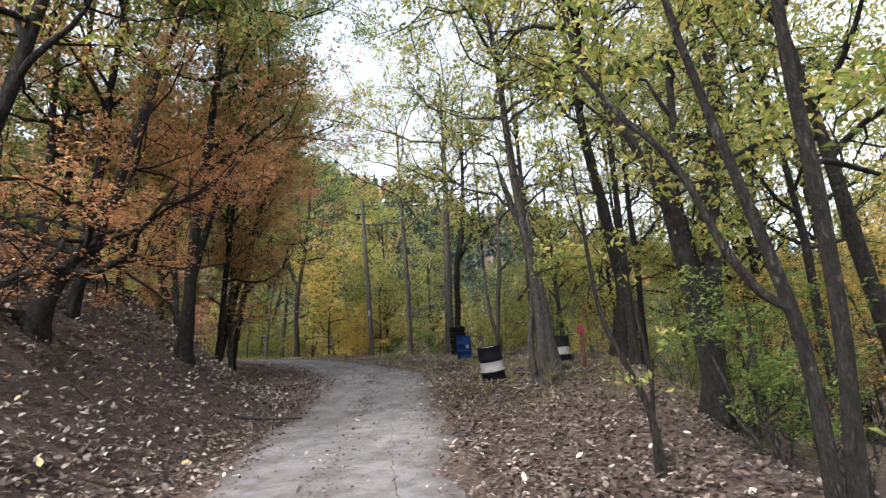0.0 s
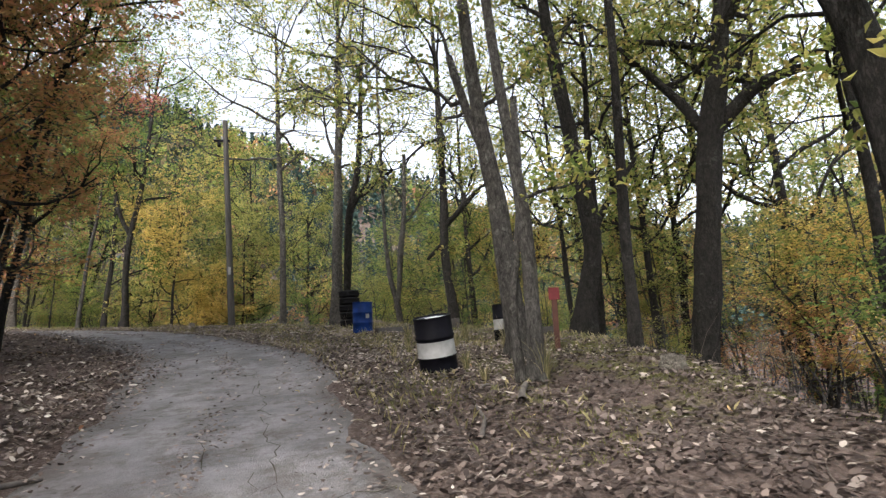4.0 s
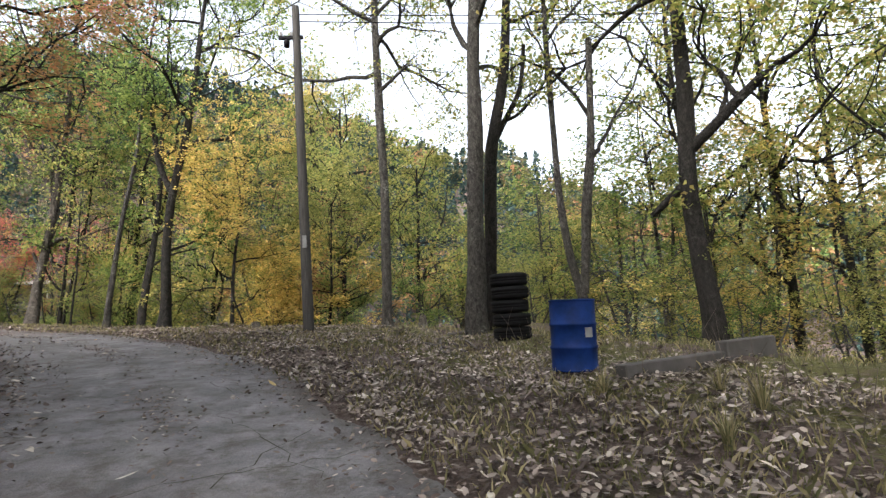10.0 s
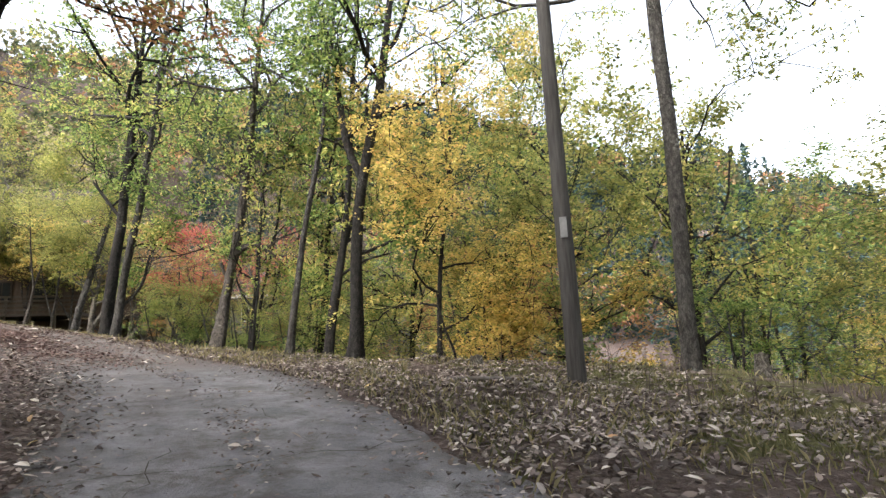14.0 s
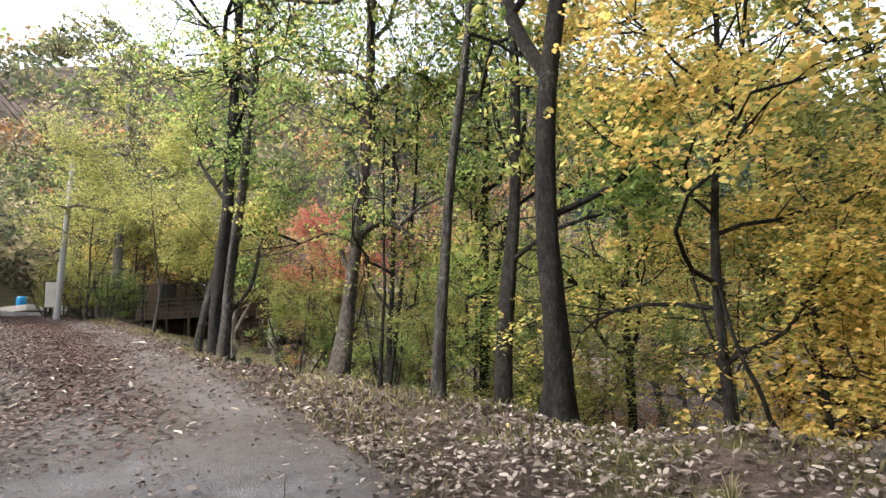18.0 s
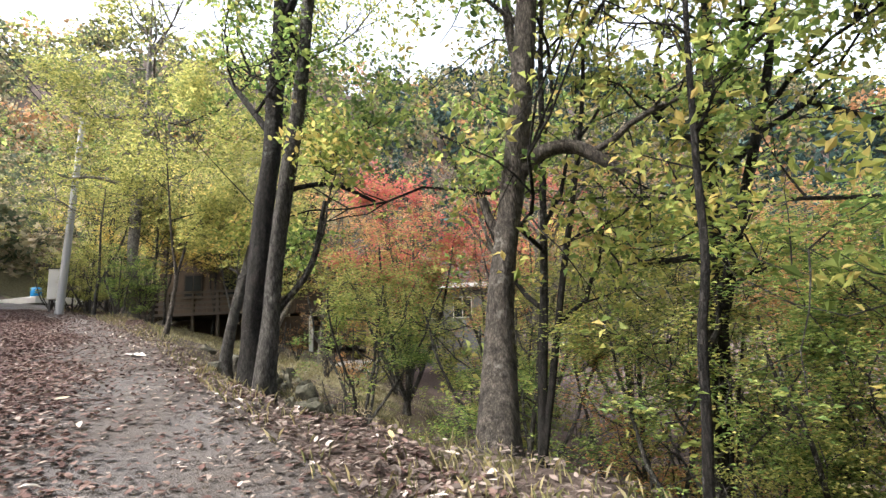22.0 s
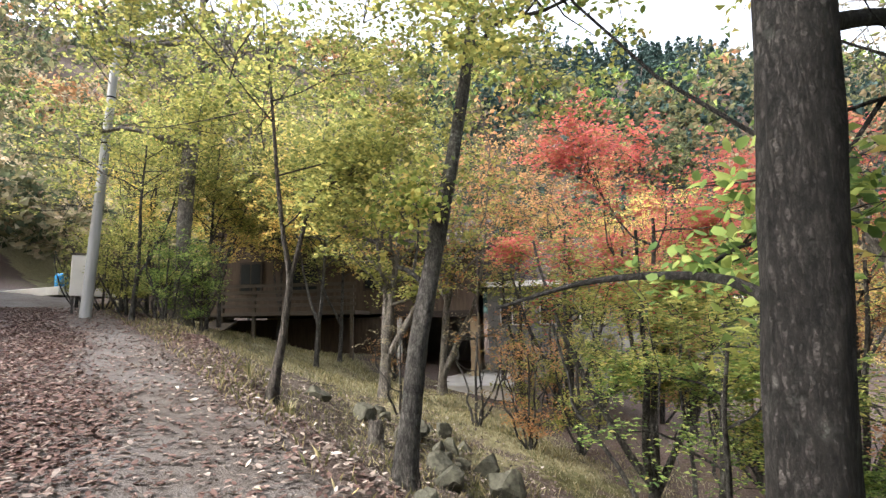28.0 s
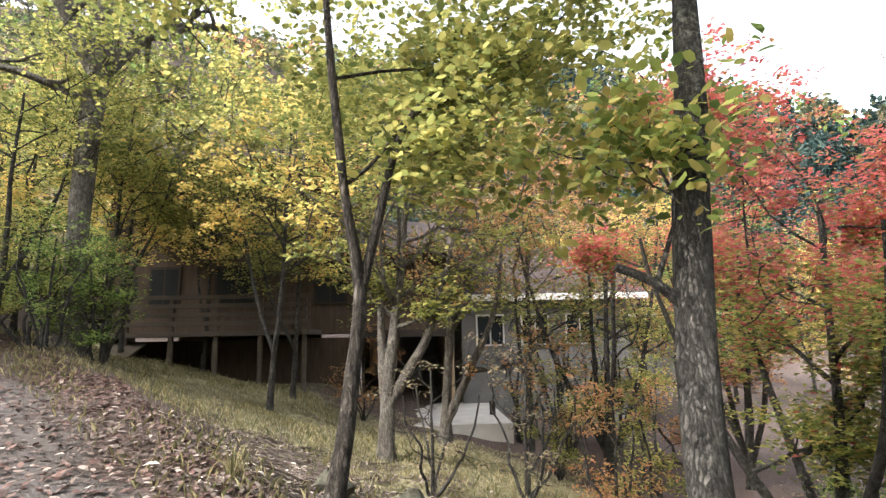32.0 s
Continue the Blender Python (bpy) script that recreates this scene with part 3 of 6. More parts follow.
gx, gy = grid_lines(-44, 14, 0.3, 700), grid_lines(-6, 52, 0.3, 700)
GX, GY = np.meshgrid(gx, gy, indexing="ij")
GZ = land(GX, GY)
ni, nj = GX.shape
I, J = np.meshgrid(np.arange(ni - 1), np.arange(nj - 1), indexing="ij")
GF = np.stack([I * nj + J, (I + 1) * nj + J, (I + 1) * nj + J + 1, I * nj + J + 1], -1).reshape(-1, 4)
sheet = quick_mesh("ground", np.stack([GX, GY, GZ], -1).reshape(-1, 3), GF, M_GROUND, True)
gs, gd, _ = road_place(GX.ravel(), GY.ravel())
cover = np.zeros((len(gs), 4), np.float32)
cover[:, 3] = 1
verge = smooth(7, 13, gs) * smooth(1.2, 2.6, -gd) * (1 - smooth(7, 11, -gd))
cover[:, 0] = np.clip(verge * (0.2 + 0.16 * wave(GX.ravel(), GY.ravel(), 3.0, 14)) + 0.16 * smooth(3, 5, -gd) + 0.3 * np.exp(-(gd / 0.22) ** 2) * smooth(2, 6, gs), 0, 1)
cover[:, 1] = smooth(43, 48, gs) * smooth(3.0, 4.2, -gd) * (1 - smooth(8, 12, -gd)) * (0.5 + 0.12 * wave(GX.ravel(), GY.ravel(), 2.5, 15))
sheet.color_attributes.new("cover", "FLOAT_COLOR", "POINT").data.foreach_set("color", cover.ravel())
tagged(part_mesh("ground", sheet), "sloping forest floor strewn with dry brown leaves and moss", "ground", kind="structure")

cols = np.linspace(-1, 1, 15)
fine = np.arange(-22, 74, 0.25)
cx_, cy_ = np.interp(fine, ARC, LINE[:, 0]), np.interp(fine, ARC, LINE[:, 1])
tx_, ty_ = np.gradient(cx_), np.gradient(cy_)
tn = np.hypot(tx_, ty_)
half = 1.42 + 0.12 * np.sin(fine * 0.9) + 0.08 * np.sin(fine * 2.7 + 1)
wide = np.clip((fine - 10) / 6, 0, 1) * 0.25
off = cols[None] * (half + wide)[:, None] + 0.07 * np.sin(fine * 5.1 + 3)[:, None] * (np.abs(cols) == 1)
RX, RY = cx_[:, None] - ty_[:, None] / tn[:, None] * off, cy_[:, None] + tx_[:, None] / tn[:, None] * off
RZ = land(RX, RY) + 0.03 - 0.05 * (np.abs(cols) == 1)[None]
nr, nc = RX.shape
I, J = np.meshgrid(np.arange(nr - 1), np.arange(nc - 1), indexing="ij")
RF = np.stack([I * nc + J, I * nc + J + 1, (I + 1) * nc + J + 1, (I + 1) * nc + J], -1).reshape(-1, 4)
lane = quick_mesh("road", np.stack([RX, RY, RZ], -1).reshape(-1, 3), RF[:, ::-1], M_ROAD, True)
soil = np.repeat((smooth(27, 34, fine) * 0.9)[:, None], nc, 1) + 0.5 * (np.abs(cols) > 0.8)[None]
soil = np.clip(soil + 0.25 * wave(RX, RY, 2.5, 18), 0, 1).ravel()
lane.color_attributes.new("soil", "FLOAT_COLOR", "POINT").data.foreach_set("color", np.stack([soil, soil, soil, 1 + 0 * soil], 1).astype(np.float32).ravel())
tagged(part_mesh("road", lane), "narrow worn grey concrete lane scattered with fallen leaves", "road", kind="structure")


def scatter(seed, n, s_range, d_range, keep):
    """Plan positions along the lane, thinned by keep(s, d)."""
    rng = np.random.RandomState(seed)
    s, d = rng.uniform(*s_range, n), rng.uniform(*d_range, n)
    ok = rng.uniform(0, 1, n) < keep(s, d)
    s, d = s[ok], d[ok]
    x, y = np.interp(s, ARC, LINE[:, 0]), np.interp(s, ARC, LINE[:, 1])
    x2, y2 = np.interp(s + 0.1, ARC, LINE[:, 0]), np.interp(s + 0.1, ARC, LINE[:, 1])
    h = np.hypot(x2 - x, y2 - y)
    return x - (y2 - y) / h * d, y + (x2 - x) / h * d, rng


def litter(name, label, seed, n, s_range, d_range, keep, size, mat, lift=0.02, flat=0.75, aspect=0.5):
    x, y, rng = scatter(seed, n, s_range, d_range, keep)
    z = land(x, y) + lift + rng.uniform(0, 0.03, len(x))
    on = np.abs(road_place(x, y)[1]) < 1.5
    z[on] += 0.02
    v, f = fallen_quads(rng, np.stack([x, y, z], 1), size, 0.9 * (1.05 - flat), aspect)
    tagged(part_mesh(name, quick_mesh(name, v, f, mat)), label, "leaves", kind="stuff")


litter("fallen_leaves", "dry brown fallen leaves lying thick on the verges and bank", 11, 130000, (-4, 50), (-7, 7), lambda s, d: np.clip((np.abs(d + 0.1) - 1.0) / 0.7, 0.006, 1) * np.clip(1.15 - np.abs(d) / 9, 0.1, 1) * (1 - 0.55 * smooth(3, 4.5, -d) * (1 - smooth(11, 15, s))), 0.07, M_LITTER)
litter("bank_leaves", "dry brown leaves covering the steep bank", 14, 60000, (-2, 17), (5.5, 14), lambda s, d: np.clip(1.2 - d / 16, 0.1, 1), 0.11, M_LITTER)
litter("woodland_leaves", "brown leaves covering the ground inside the bend", 16, 60000, (12, 60), (6, 24), lambda s, d: np.clip(1.2 - d / 26, 0.2, 1), 0.13, M_LITTER)
# dark layer imitating the trees' shade, fading out towards the bend
litter("shade_toned_leaves", "dark brown leaves matted on the verge, tree shade in their colour", 18, 42000, (-2, 18), (-7, -1.5), lambda s, d: 0.6 * (1 - smooth(14, 18, s)), 0.07, M_SHADE_LITTER, 0.03)
litter("pale_fallen_leaves", "scattered pale curled leaves on the concrete lane", 12, 5200, (-3, 48), (-6, 4.5), lambda s, d: (0.4 + 0.6 * smooth(8, 14, s)) * (0.1 + 0.22 * np.clip((np.abs(d) - 0.8) / 1.2, 0, 1)), 0.11, M_PALE_LITTER, 0.03, 0.72, 0.36)
litter("bank_pale_leaves", "pale brown curled leaves strewn over the steep bank", 19, 26000, (-3, 17), (1.5, 10), lambda s, d: np.clip(0.55 + 0.5 * wave(s * 1.0, d * 1.0, 2.2, 19), 0.1, 1), 0.085, M_VERGE_LITTER, 0.04, 0.55)
litter("bank_bright_leaves", "bleached curled leaves lying among the brown ones on the bank", 29, 4500, (-3, 17), (1.8, 11), lambda s, d: 0.75 + 0 * s, 0.09, M_PALE_LITTER, 0.05, 0.5)
litter("verge_curled_leaves", "thick drift of pale grey-brown curled leaves on the verge", 15, 27000, (7, 36), (-6.5, -1.6), lambda s, d: np.clip(0.35 + wave(s * 1.0, d * 1.0, 4.0, 17), 0.03, 1) * (1 - 0.85 * smooth(3.3, 4.2, -d) * (1 - smooth(13, 16, s))), 0.085, M_VERGE_LITTER, 0.03, 0.6)
litter("verge_tan_leaves", "tan curled leaves lying on the verge of the bend", 28, 24000, (13, 31), (-6.5, -1.5), lambda s, d: np.clip(0.5 + 0.6 * wave(s * 1.0, d * 1.0, 3.0, 21), 0.12, 1), 0.055, M_TAN_LITTER, 0.04, 0.6)
litter("red_fallen_leaves", "carpet of red-brown leaves on the lane's edge", 13, 130000, (31, 60), (-2.5, 2.5), lambda s, d: np.clip((s - 31) / 6, 0, 1) * np.clip(0.4 + 0.6 * np.sin(d * 1.9 + 0.6) + 0.2 * np.sin(s), 0.16, 1), 0.066, M_RED_LITTER, 0.012, 0.88)


def blades(name, label, seed, n, s_range, d_range, keep, tall, mat, category="grass"):
    x, y, rng = scatter(seed, n, s_range, d_range, keep)
    n = len(x)
    z = land(x, y)
    a = rng.uniform(0, 6.283, n)
    h = tall * rng.uniform(0.4, 1.2, n)
    w = 0.0035 + 0.0035 * rng.uniform(0, 1, n)
    dx, dy = np.cos(a), np.sin(a)
    out = h * rng.uniform(0.2, 0.8, n)
    base = np.stack([x, y, z - 0.01], 1)
    side = np.stack([-dy, dx, 0 * x], 1) * w[:, None]
    mid = base + np.stack([dx * out * 0.35, dy * out * 0.35, h * 0.62], 1)
    tip = base + np.stack([dx * out, dy * out, h * 0.95], 1)
    v = np.stack([base - side, base + side, mid + side * 0.8, tip, mid - side * 0.8], 1).reshape(-1, 3)
    f = np.arange(5 * n).reshape(n, 5)
    tagged(part_mesh(name, quick_mesh(name, v, f, mat)), label, category, kind="stuff")


blades("verge_grass", "thin yellow-green grass along the lane's outer verge", 21, 75000, (8, 62), (-9, -1.5), lambda s, d: np.clip(0.5 + 0.6 * np.sin(s * 0.9 + d * 1.3) * np.sin(d * 2.1), 0.03, 1) * np.clip((s - 9) / 6, 0, 1) * (1 - 0.9 * smooth(3.3, 4.2, -d) * (1 - smooth(13, 16, s))), 0.13, M_GRASS)


# ---- drums, tyres and the concrete wall ----
M_BLACK = plain_material("black_drum_paint", (0.0045, 0.0045, 0.007), 0.6, vary=0.4, scale=5, bump=0.1)
M_WHITE = plain_material("dull_white_paint", (0.24, 0.24, 0.24), 0.7, vary=0.3, scale=5, bump=0.1)
M_PAPER = plain_material("wet_white_paper", (0.55, 0.56, 0.58), 0.6, vary=0.1, scale=8, bump=0.1)
M_BLUE = plain_material("blue_drum_paint", (0.008, 0.026, 0.12), 0.5, vary=0.35, scale=6, bump=0.1)
M_RUBBER = plain_material("tyre_rubber", (0.008, 0.008, 0.009), 0.8, vary=0.3, scale=20, bump=0.3)
M_CONCRETE = plain_material("stained_concrete", (0.075, 0.07, 0.068), 0.9, vary=0.35, scale=3, bump=0.4)
M_LID = plain_material("wet_grey_drum_lid", (0.2, 0.21, 0.24), 0.25, 0.3, vary=0.3, scale=4, bump=0.05)

for m_ in (M_BLACK, M_RUBBER, M_BLUE):
    m_.node_tree.nodes["Principled BSDF"].inputs["Specular IOR Level"].default_value = 0.08


def drum(x, y, bands, lid, label, tilt=(0, 0), turn=0.0, open_top=False, sink=0.0):
    ob = new("oil_drum")
    ob.matrix_basis = pose(x, y, float(land(x, y)) - sink, tilt[0], tilt[1], turn)
    tagged(ob, label, "drum", "oil drums by the lane")
    r, edge = 0.29, [(0.0, 0.0), (0.284, 0.0), (0.296, 0.008), (0.296, 0.022), (0.287, 0.03)]
    cuts = [(0.285, 0.30), (0.575, 0.59)]

    def outline(z):
        for a, b in cuts:
            if a - 0.012 <= z <= b + 0.012:
                return r + 0.008
        return r - 0.003

    for mat, lo, hi, word in bands:
        zs = sorted({lo, hi, *[q for c in cuts for q in (c[0] - 0.016, c[0] - 0.006, c[1] + 0.006, c[1] + 0.016) if lo < q < hi]})
        prof = [(outline(z), z) for z in zs]
        if lo < 0.02:
            prof = edge + [p for p in prof if p[1] > 0.035]
        part("shell_band", lathe(prof, 40), mat, ob, word, True)
    rim = part("rim", lathe([(0.286, 0.868), (0.297, 0.872), (0.299, 0.886), (0.292, 0.892), (0.283, 0.886), (0.281, 0.862)], 40), bands[-1][0], ob, "rolled rim", True)
    depth = 0.3 if open_top else 0.868
    part("lid" if not open_top else "inner_wall", lathe(([(0.281, 0.87), (0.281, depth), (0, depth)] if open_top else [(0.283, 0.868), (0.262, 0.866), (0.255, 0.861), (0, 0.864)]), 40), lid, ob, "lid" if not open_top else "dark hollow")
    if not open_top:
        for a, b in ((0.7, 0.19), (3.6, 0.2)):
            bung = part("bung", lathe([(0.03, 0.862), (0.032, 0.878), (0.02, 0.882), (0, 0.88)], 12), bands[-1][0], ob, "bung cap")
            bung.location = (math.cos(a) * b, math.sin(a) * b, 0)
    return ob


BWB = [(M_BLACK, 0.0, 0.3, "black band"), (M_WHITE, 0.3, 0.53, "white band"), (M_BLACK, 0.53, 0.872, "black band")]
first = drum(0.97, 13.65, BWB, M_LID, "black and white banded steel drum leaning by the lane", (6, -5), 0, sink=0.04)
box("paper_sheet", (-0.14, -0.09, 0.866), (0.13, 0.08, 0.87), M_PAPER, first, "white sheet stuck on the lid", 0, pose(0.02, 0.0, 0, 0, 0, 25))
drum(3.4, 17.35, [(M_BLACK, 0, 0.32, "black band"), (M_WHITE, 0.32, 0.55, "white band"), (M_BLACK, 0.55, 0.872, "black band")], M_LID, "black and white banded drum standing at the concrete wall", (0, 1), 80)
blue = drum(0.45, 21.45, [(M_BLUE, 0, 0.872, "blue shell")], M_BLACK, "open blue steel drum with a small white label", (1, 2), 10, True)
box("label_plate", (-0.055, -0.004, 0.42), (0.055, 0.004, 0.54), M_WHITE, blue, "white label", 0.002, pose(0.0, 0.0, 0.0, 0, 0, -20) @ pose(0.16, -0.248, 0, 0, 0, 33))


def tyre(x, y, z, turn, lean, scale, label):
    prof = [(0.2, 0.0), (0.205, 0.03), (0.27, 0.004), (0.315, 0.02), (0.328, 0.05), (0.33, 0.075)]
    prof += [(0.318, 0.08), (0.318, 0.088), (0.331, 0.093), (0.331, 0.11), (0.318, 0.115), (0.318, 0.123), (0.33, 0.128), (0.328, 0.155), (0.315, 0.186), (0.27, 0.2), (0.205, 0.175), (0.2, 0.205)]
    bm = lathe([(a * scale, b * 1.23) for a, b in prof] + [(0.2 * scale, 0.0)], 36)
    ob = part("tyre", bm, M_RUBBER, None, label, True)
    ob.matrix_basis = pose(x, y, z, lean, 0, turn)
    return tagged(ob, label, "tyre", "stack of old tyres")


tz = float(land(0.3, 24.8))
for k in range(5):
    tyre(0.3 + 0.012 * math.sin(k * 2.3), 24.8 + 0.012 * math.cos(k * 3.1), tz + 0.252 * k, k * 50, 0.5 * math.sin(k), 1.1 - 0.015 * (k % 2), "old black car tyre in a stack beneath an oak")

wall = new("concrete_wall")
wall.matrix_basis = pose(0, 0, 0)
tagged(wall, "low stained concrete retaining wall half buried in leaves", "wall")
for (xa, ya), (xb, yb), top in (((0.78, 20.78), (2.45, 21.58), 0.2), ((2.47, 21.59), (3.5, 22.1), 0.24), ((3.75, 17.55), (4.9, 17.9), 0.22), ((4.92, 17.91), (5.9, 19.0), 0.2)):
    n = math.hypot(xb - xa, yb - ya)
    za = float(land((xa + xb) / 2, (ya + yb) / 2))
    b = box("wall_block", (0, -0.09, -0.5), (n - 0.02, 0.09, top), M_CONCRETE, wall, "", 0.015)
    b.matrix_basis = pose(xa, ya, za, 0, 0, math.degrees(math.atan2(yb - ya, xb - xa)))

# ---- poles ----
def utility_pole(x, y, height, r, lean, label, wood):
    ob = new("utility_pole")
    ob.matrix_basis = pose(x, y, float(land(x, y)) - 0.2)
    u = np.linspace(0, 1, 9)
    pts = np.stack([lean[0] * u, lean[1] * u, (height + 0.2) * u], 1)
    me = quick_mesh("shaft", *tube(pts, r * (1 - 0.3 * u), 14), wood, True)
    part_mesh("shaft", me, ob)
    part("cap", lathe([(r * 0.7, -0.01), (r * 0.72, 0.01), (0, 0.03)], 14), wood, ob).location = pts[-1]
    return tagged(ob, label, "utility pole")


P1 = utility_pole(-4.07, 27.82, 8.4, 0.135, (-0.05, 0.0), "weathered grey wooden utility pole beside the lane", M_POLE)
box("number_plate", (-0.05, -0.175, 2.25), (0.05, -0.155, 2.55), M_WHITE, P1, "white number plate", 0.003, pose(-0.03, 0.03, 0, 0, 0, 8))
arm = box("bracket", (-0.5, -0.04, 7.72), (0.12, 0.04, 7.8), M_BLACK, P1, "dark steel bracket", 0.006)
for k, a in enumerate((-0.44, -0.18)):
    ins = part("insulator", lathe([(0, 0), (0.03, 0), (0.045, 0.03), (0.03, 0.06), (0.045, 0.09), (0.025, 0.13), (0, 0.14)], 12), M_WHITE, P1, "white porcelain insulator", True)
    ins.location = (a, 0, 7.8)
lamp = part("junction_box", lathe([(0, -0.2), (0.07, -0.19), (0.08, -0.05), (0.05, 0.0), (0, 0.01)], 14), M_BLACK, P1, "small dark fitting", True)
lamp.location = (-0.3, 0.0, 7.7)
P2 = utility_pole(-34.79, 36.88, 8.0, 0.15, (0.11, 0.3), "grey concrete utility pole leaning beside the road", plain_material("pole_concrete", (0.3, 0.3, 0.3), 0.85, vary=0.25, scale=2, stretch=(3, 3, 0.3)))
for z in (5.2, 6.6):
    strap = part("strap", lathe([(0.15 - 0.006 * z, -0.025), (0.158 - 0.006 * z, -0.02), (0.158 - 0.006 * z, 0.02), (0.15 - 0.006 * z, 0.025)], 18), M_BLACK, P2, "steel strap", True)
    strap.location = (0.11 * z / 8.2, 0.3 * z / 8.2, z)


# ---- the trees along the lane ----
def oak(x, y, height, radius, lean=(0, 0), seed=1, label="oak with dark furrowed bark and yellow-green leaves", kind="oak", leaves=9000, name="oak_tree", group="oaks along the lane", **k):
    k.setdefault("spread", 4.0)
    k.setdefault("low", 0.3)
    k.setdefault("limbs", 13)
    k.setdefault("leaf", 0.125)
    return plant(name, tree_meshes(seed, height, radius, kind, leaves, lean=lean, at=(x, y), **k), x, y, label, "tree", group)


# beyond the bend
oak(-2.3, 29.89, 14, 0.13, seed=3, label="tall straight oak with a bare lower trunk", low=0.5, spread=4.4, limbs=14, leaves=7500, bark=M_BARK_GREY, bends=[(0, 0, 0, 0.14), (0.12, 0, 2.8, 0.13), (0.13, 0, 5.0, 0.125), (0.12, 0, 7.8, 0.115), (0.14, 0, 9.1, 0.1)])
oak(-0.13, 26.94, 15, 0.22, seed=4, label="stout oak with grey bark behind the tyre stack", low=0.42, limbs=16, spread=4.4, leaves=9000, bark=M_BARK_GREY, bends=[(0, 0, 0, 0.24), (0.13, -0.02, 2.4, 0.2), (0.32, -0.05, 4.8, 0.18), (0.49, -0.08, 7.3, 0.15)])
oak(0.3, 27.6, 14, 0.17, seed=5, label="oak with a bowed trunk and crooked forks", low=0.55, crook=0.4, leaves=2600, limbs=9, bends=[(0, 0, 0, 0.165), (0.17, -0.03, 2.35, 0.155), (0.29, -0.06, 4.2, 0.15), (0.68, -0.13, 5.7, 0.14), (0.93, -0.18, 7.4, 0.11)], boughs=[[(0.4, -0.1, 4.6, 0.09), (0.75, 0.1, 5.2, 0.08), (1.3, 0.2, 6.2, 0.06), (1.5, 0.3, 7.4, 0.05)]])
oak(3.88, 24.15, 14, 0.18, seed=6, label="oak with a kinked dark trunk behind the concrete wall", low=0.45, leaves=6500, bends=[(0, 0, 0, 0.19), (-0.03, 0.02, 1.15, 0.175), (-0.12, 0.09, 2.25, 0.17), (-0.07, 0.05, 3.6, 0.155), (0, 0, 4.7, 0.145), (0.03, -0.02, 6.0, 0.13)], boughs=[[(-0.02, 0, 3.85, 0.11), (0.34, -0.25, 4.2, 0.1), (0.73, -0.53, 4.6, 0.09), (1.1, -0.79, 4.95, 0.07)], [(-0.08, 0.05, 3.3, 0.08), (-0.5, 0.3, 2.9, 0.07), (-0.7, 0.45, 2.7, 0.05)]])
oak(2.25, 26.31, 13, 0.11, seed=15, label="forked slender oak rising behind the blue drum", low=0.5, leaves=2200, limbs=9, bark=M_BARK_GREY, bends=[(0, 0, 0, 0.13), (0, 0, 0.7, 0.11), (-0.25, 0.09, 1.9, 0.09), (-0.31, 0.12, 3.15, 0.08), (-0.33, 0.12, 4.95, 0.07), (-0.27, 0.1, 7.0, 0.06)], boughs=[[(0, 0, 0.9, 0.1), (0.23, -0.09, 2.95, 0.11), (0.46, -0.17, 4.4, 0.09), (0.62, -0.24, 6.75, 0.07)]])
oak(-1.4, 34.6, 9, 0.1, (0.3, 0.3), 20, "crooked oak with yellowing leaves on the lower slope", crook=0.45, low=0.35, spread=3.2, leaves=7000, kind="lime", under="oak", forks=((0.5, 0.4, 1.4, 0.9),))
oak(-4.6, 38.4, 14, 0.15, (0.3, 0.3), 92, "tall oak on the lower slope", leaf=0.15)
oak(-6.8, 42.0, 15, 0.15, (0.3, 0.3), 93, "tall oak on the lower slope", leaf=0.16)
oak(5.6, 27.3, 12, 0.13, (0.4, 0.4), 16, leaves=4000)
# the row on the outer verge
oak(-8.8, 30.85, 13, 0.15, seed=7, label="oak with a forked trunk and rugged dark bark on the verge", kind="green", leaves=6000, low=0.42, spread=4.6, crook=0.4, bends=[(0, 0, 0, 0.16), (0.07, 0.02, 1.05, 0.145), (0.06, 0.02, 1.75, 0.13), (0.07, 0.02, 2.55, 0.12), (0.14, 0.03, 3.35, 0.12), (0.24, 0.06, 4.15, 0.12), (0.6, 0.2, 6.0, 0.1)], boughs=[[(0.22, 0.06, 4.0, 0.09), (-0.3, 0.3, 5.2, 0.085), (-0.6, 0.5, 7.0, 0.06)], [(0.1, 0.02, 2.3, 0.04), (0.7, 0.4, 2.6, 0.035), (1.3, 0.6, 3.0, 0.022)]])
oak(-9.9, 31.7, 13, 0.1, seed=8, spread=4.0, low=0.45, kind="green", leaves=6500, bends=[(0, 0, 0, 0.13), (0.05, 0.05, 1.0, 0.112), (0.0, 0.5, 2.0, 0.11), (0.1, 0.7, 3.0, 0.095), (0.1, 0.95, 4.2, 0.085)], boughs=[[(0.02, 0.5, 2.3, 0.04), (0.7, 0.6, 2.7, 0.034), (1.4, 0.9, 2.9, 0.022)]])
oak(-10.78, 31.47, 12, 0.08, seed=9, spread=3.4, low=0.45, kind="green", leaves=6500, bark=M_BARK_GREY, bends=[(0, 0, 0, 0.09), (0.1, 0.06, 1.1, 0.078), (0.21, 0.12, 2.2, 0.076), (0.35, 0.2, 3.3, 0.07), (0.49, 0.28, 4.2, 0.068), (0.64, 0.37, 5.2, 0.055)])
oak(-11.9, 31.6, 4.0, 0.022, (0.15, 0.1), 95, "straight thin sapling with few leaves on the verge", leaves=400, limbs=5, spread=0.9, low=0.55, leaf=0.08)
oak(-14.6, 35.2, 10, 0.07, (0.5, 0.4), 10, leaves=5000, forks=((0.15, 0.3, 1.0, 0.9),))
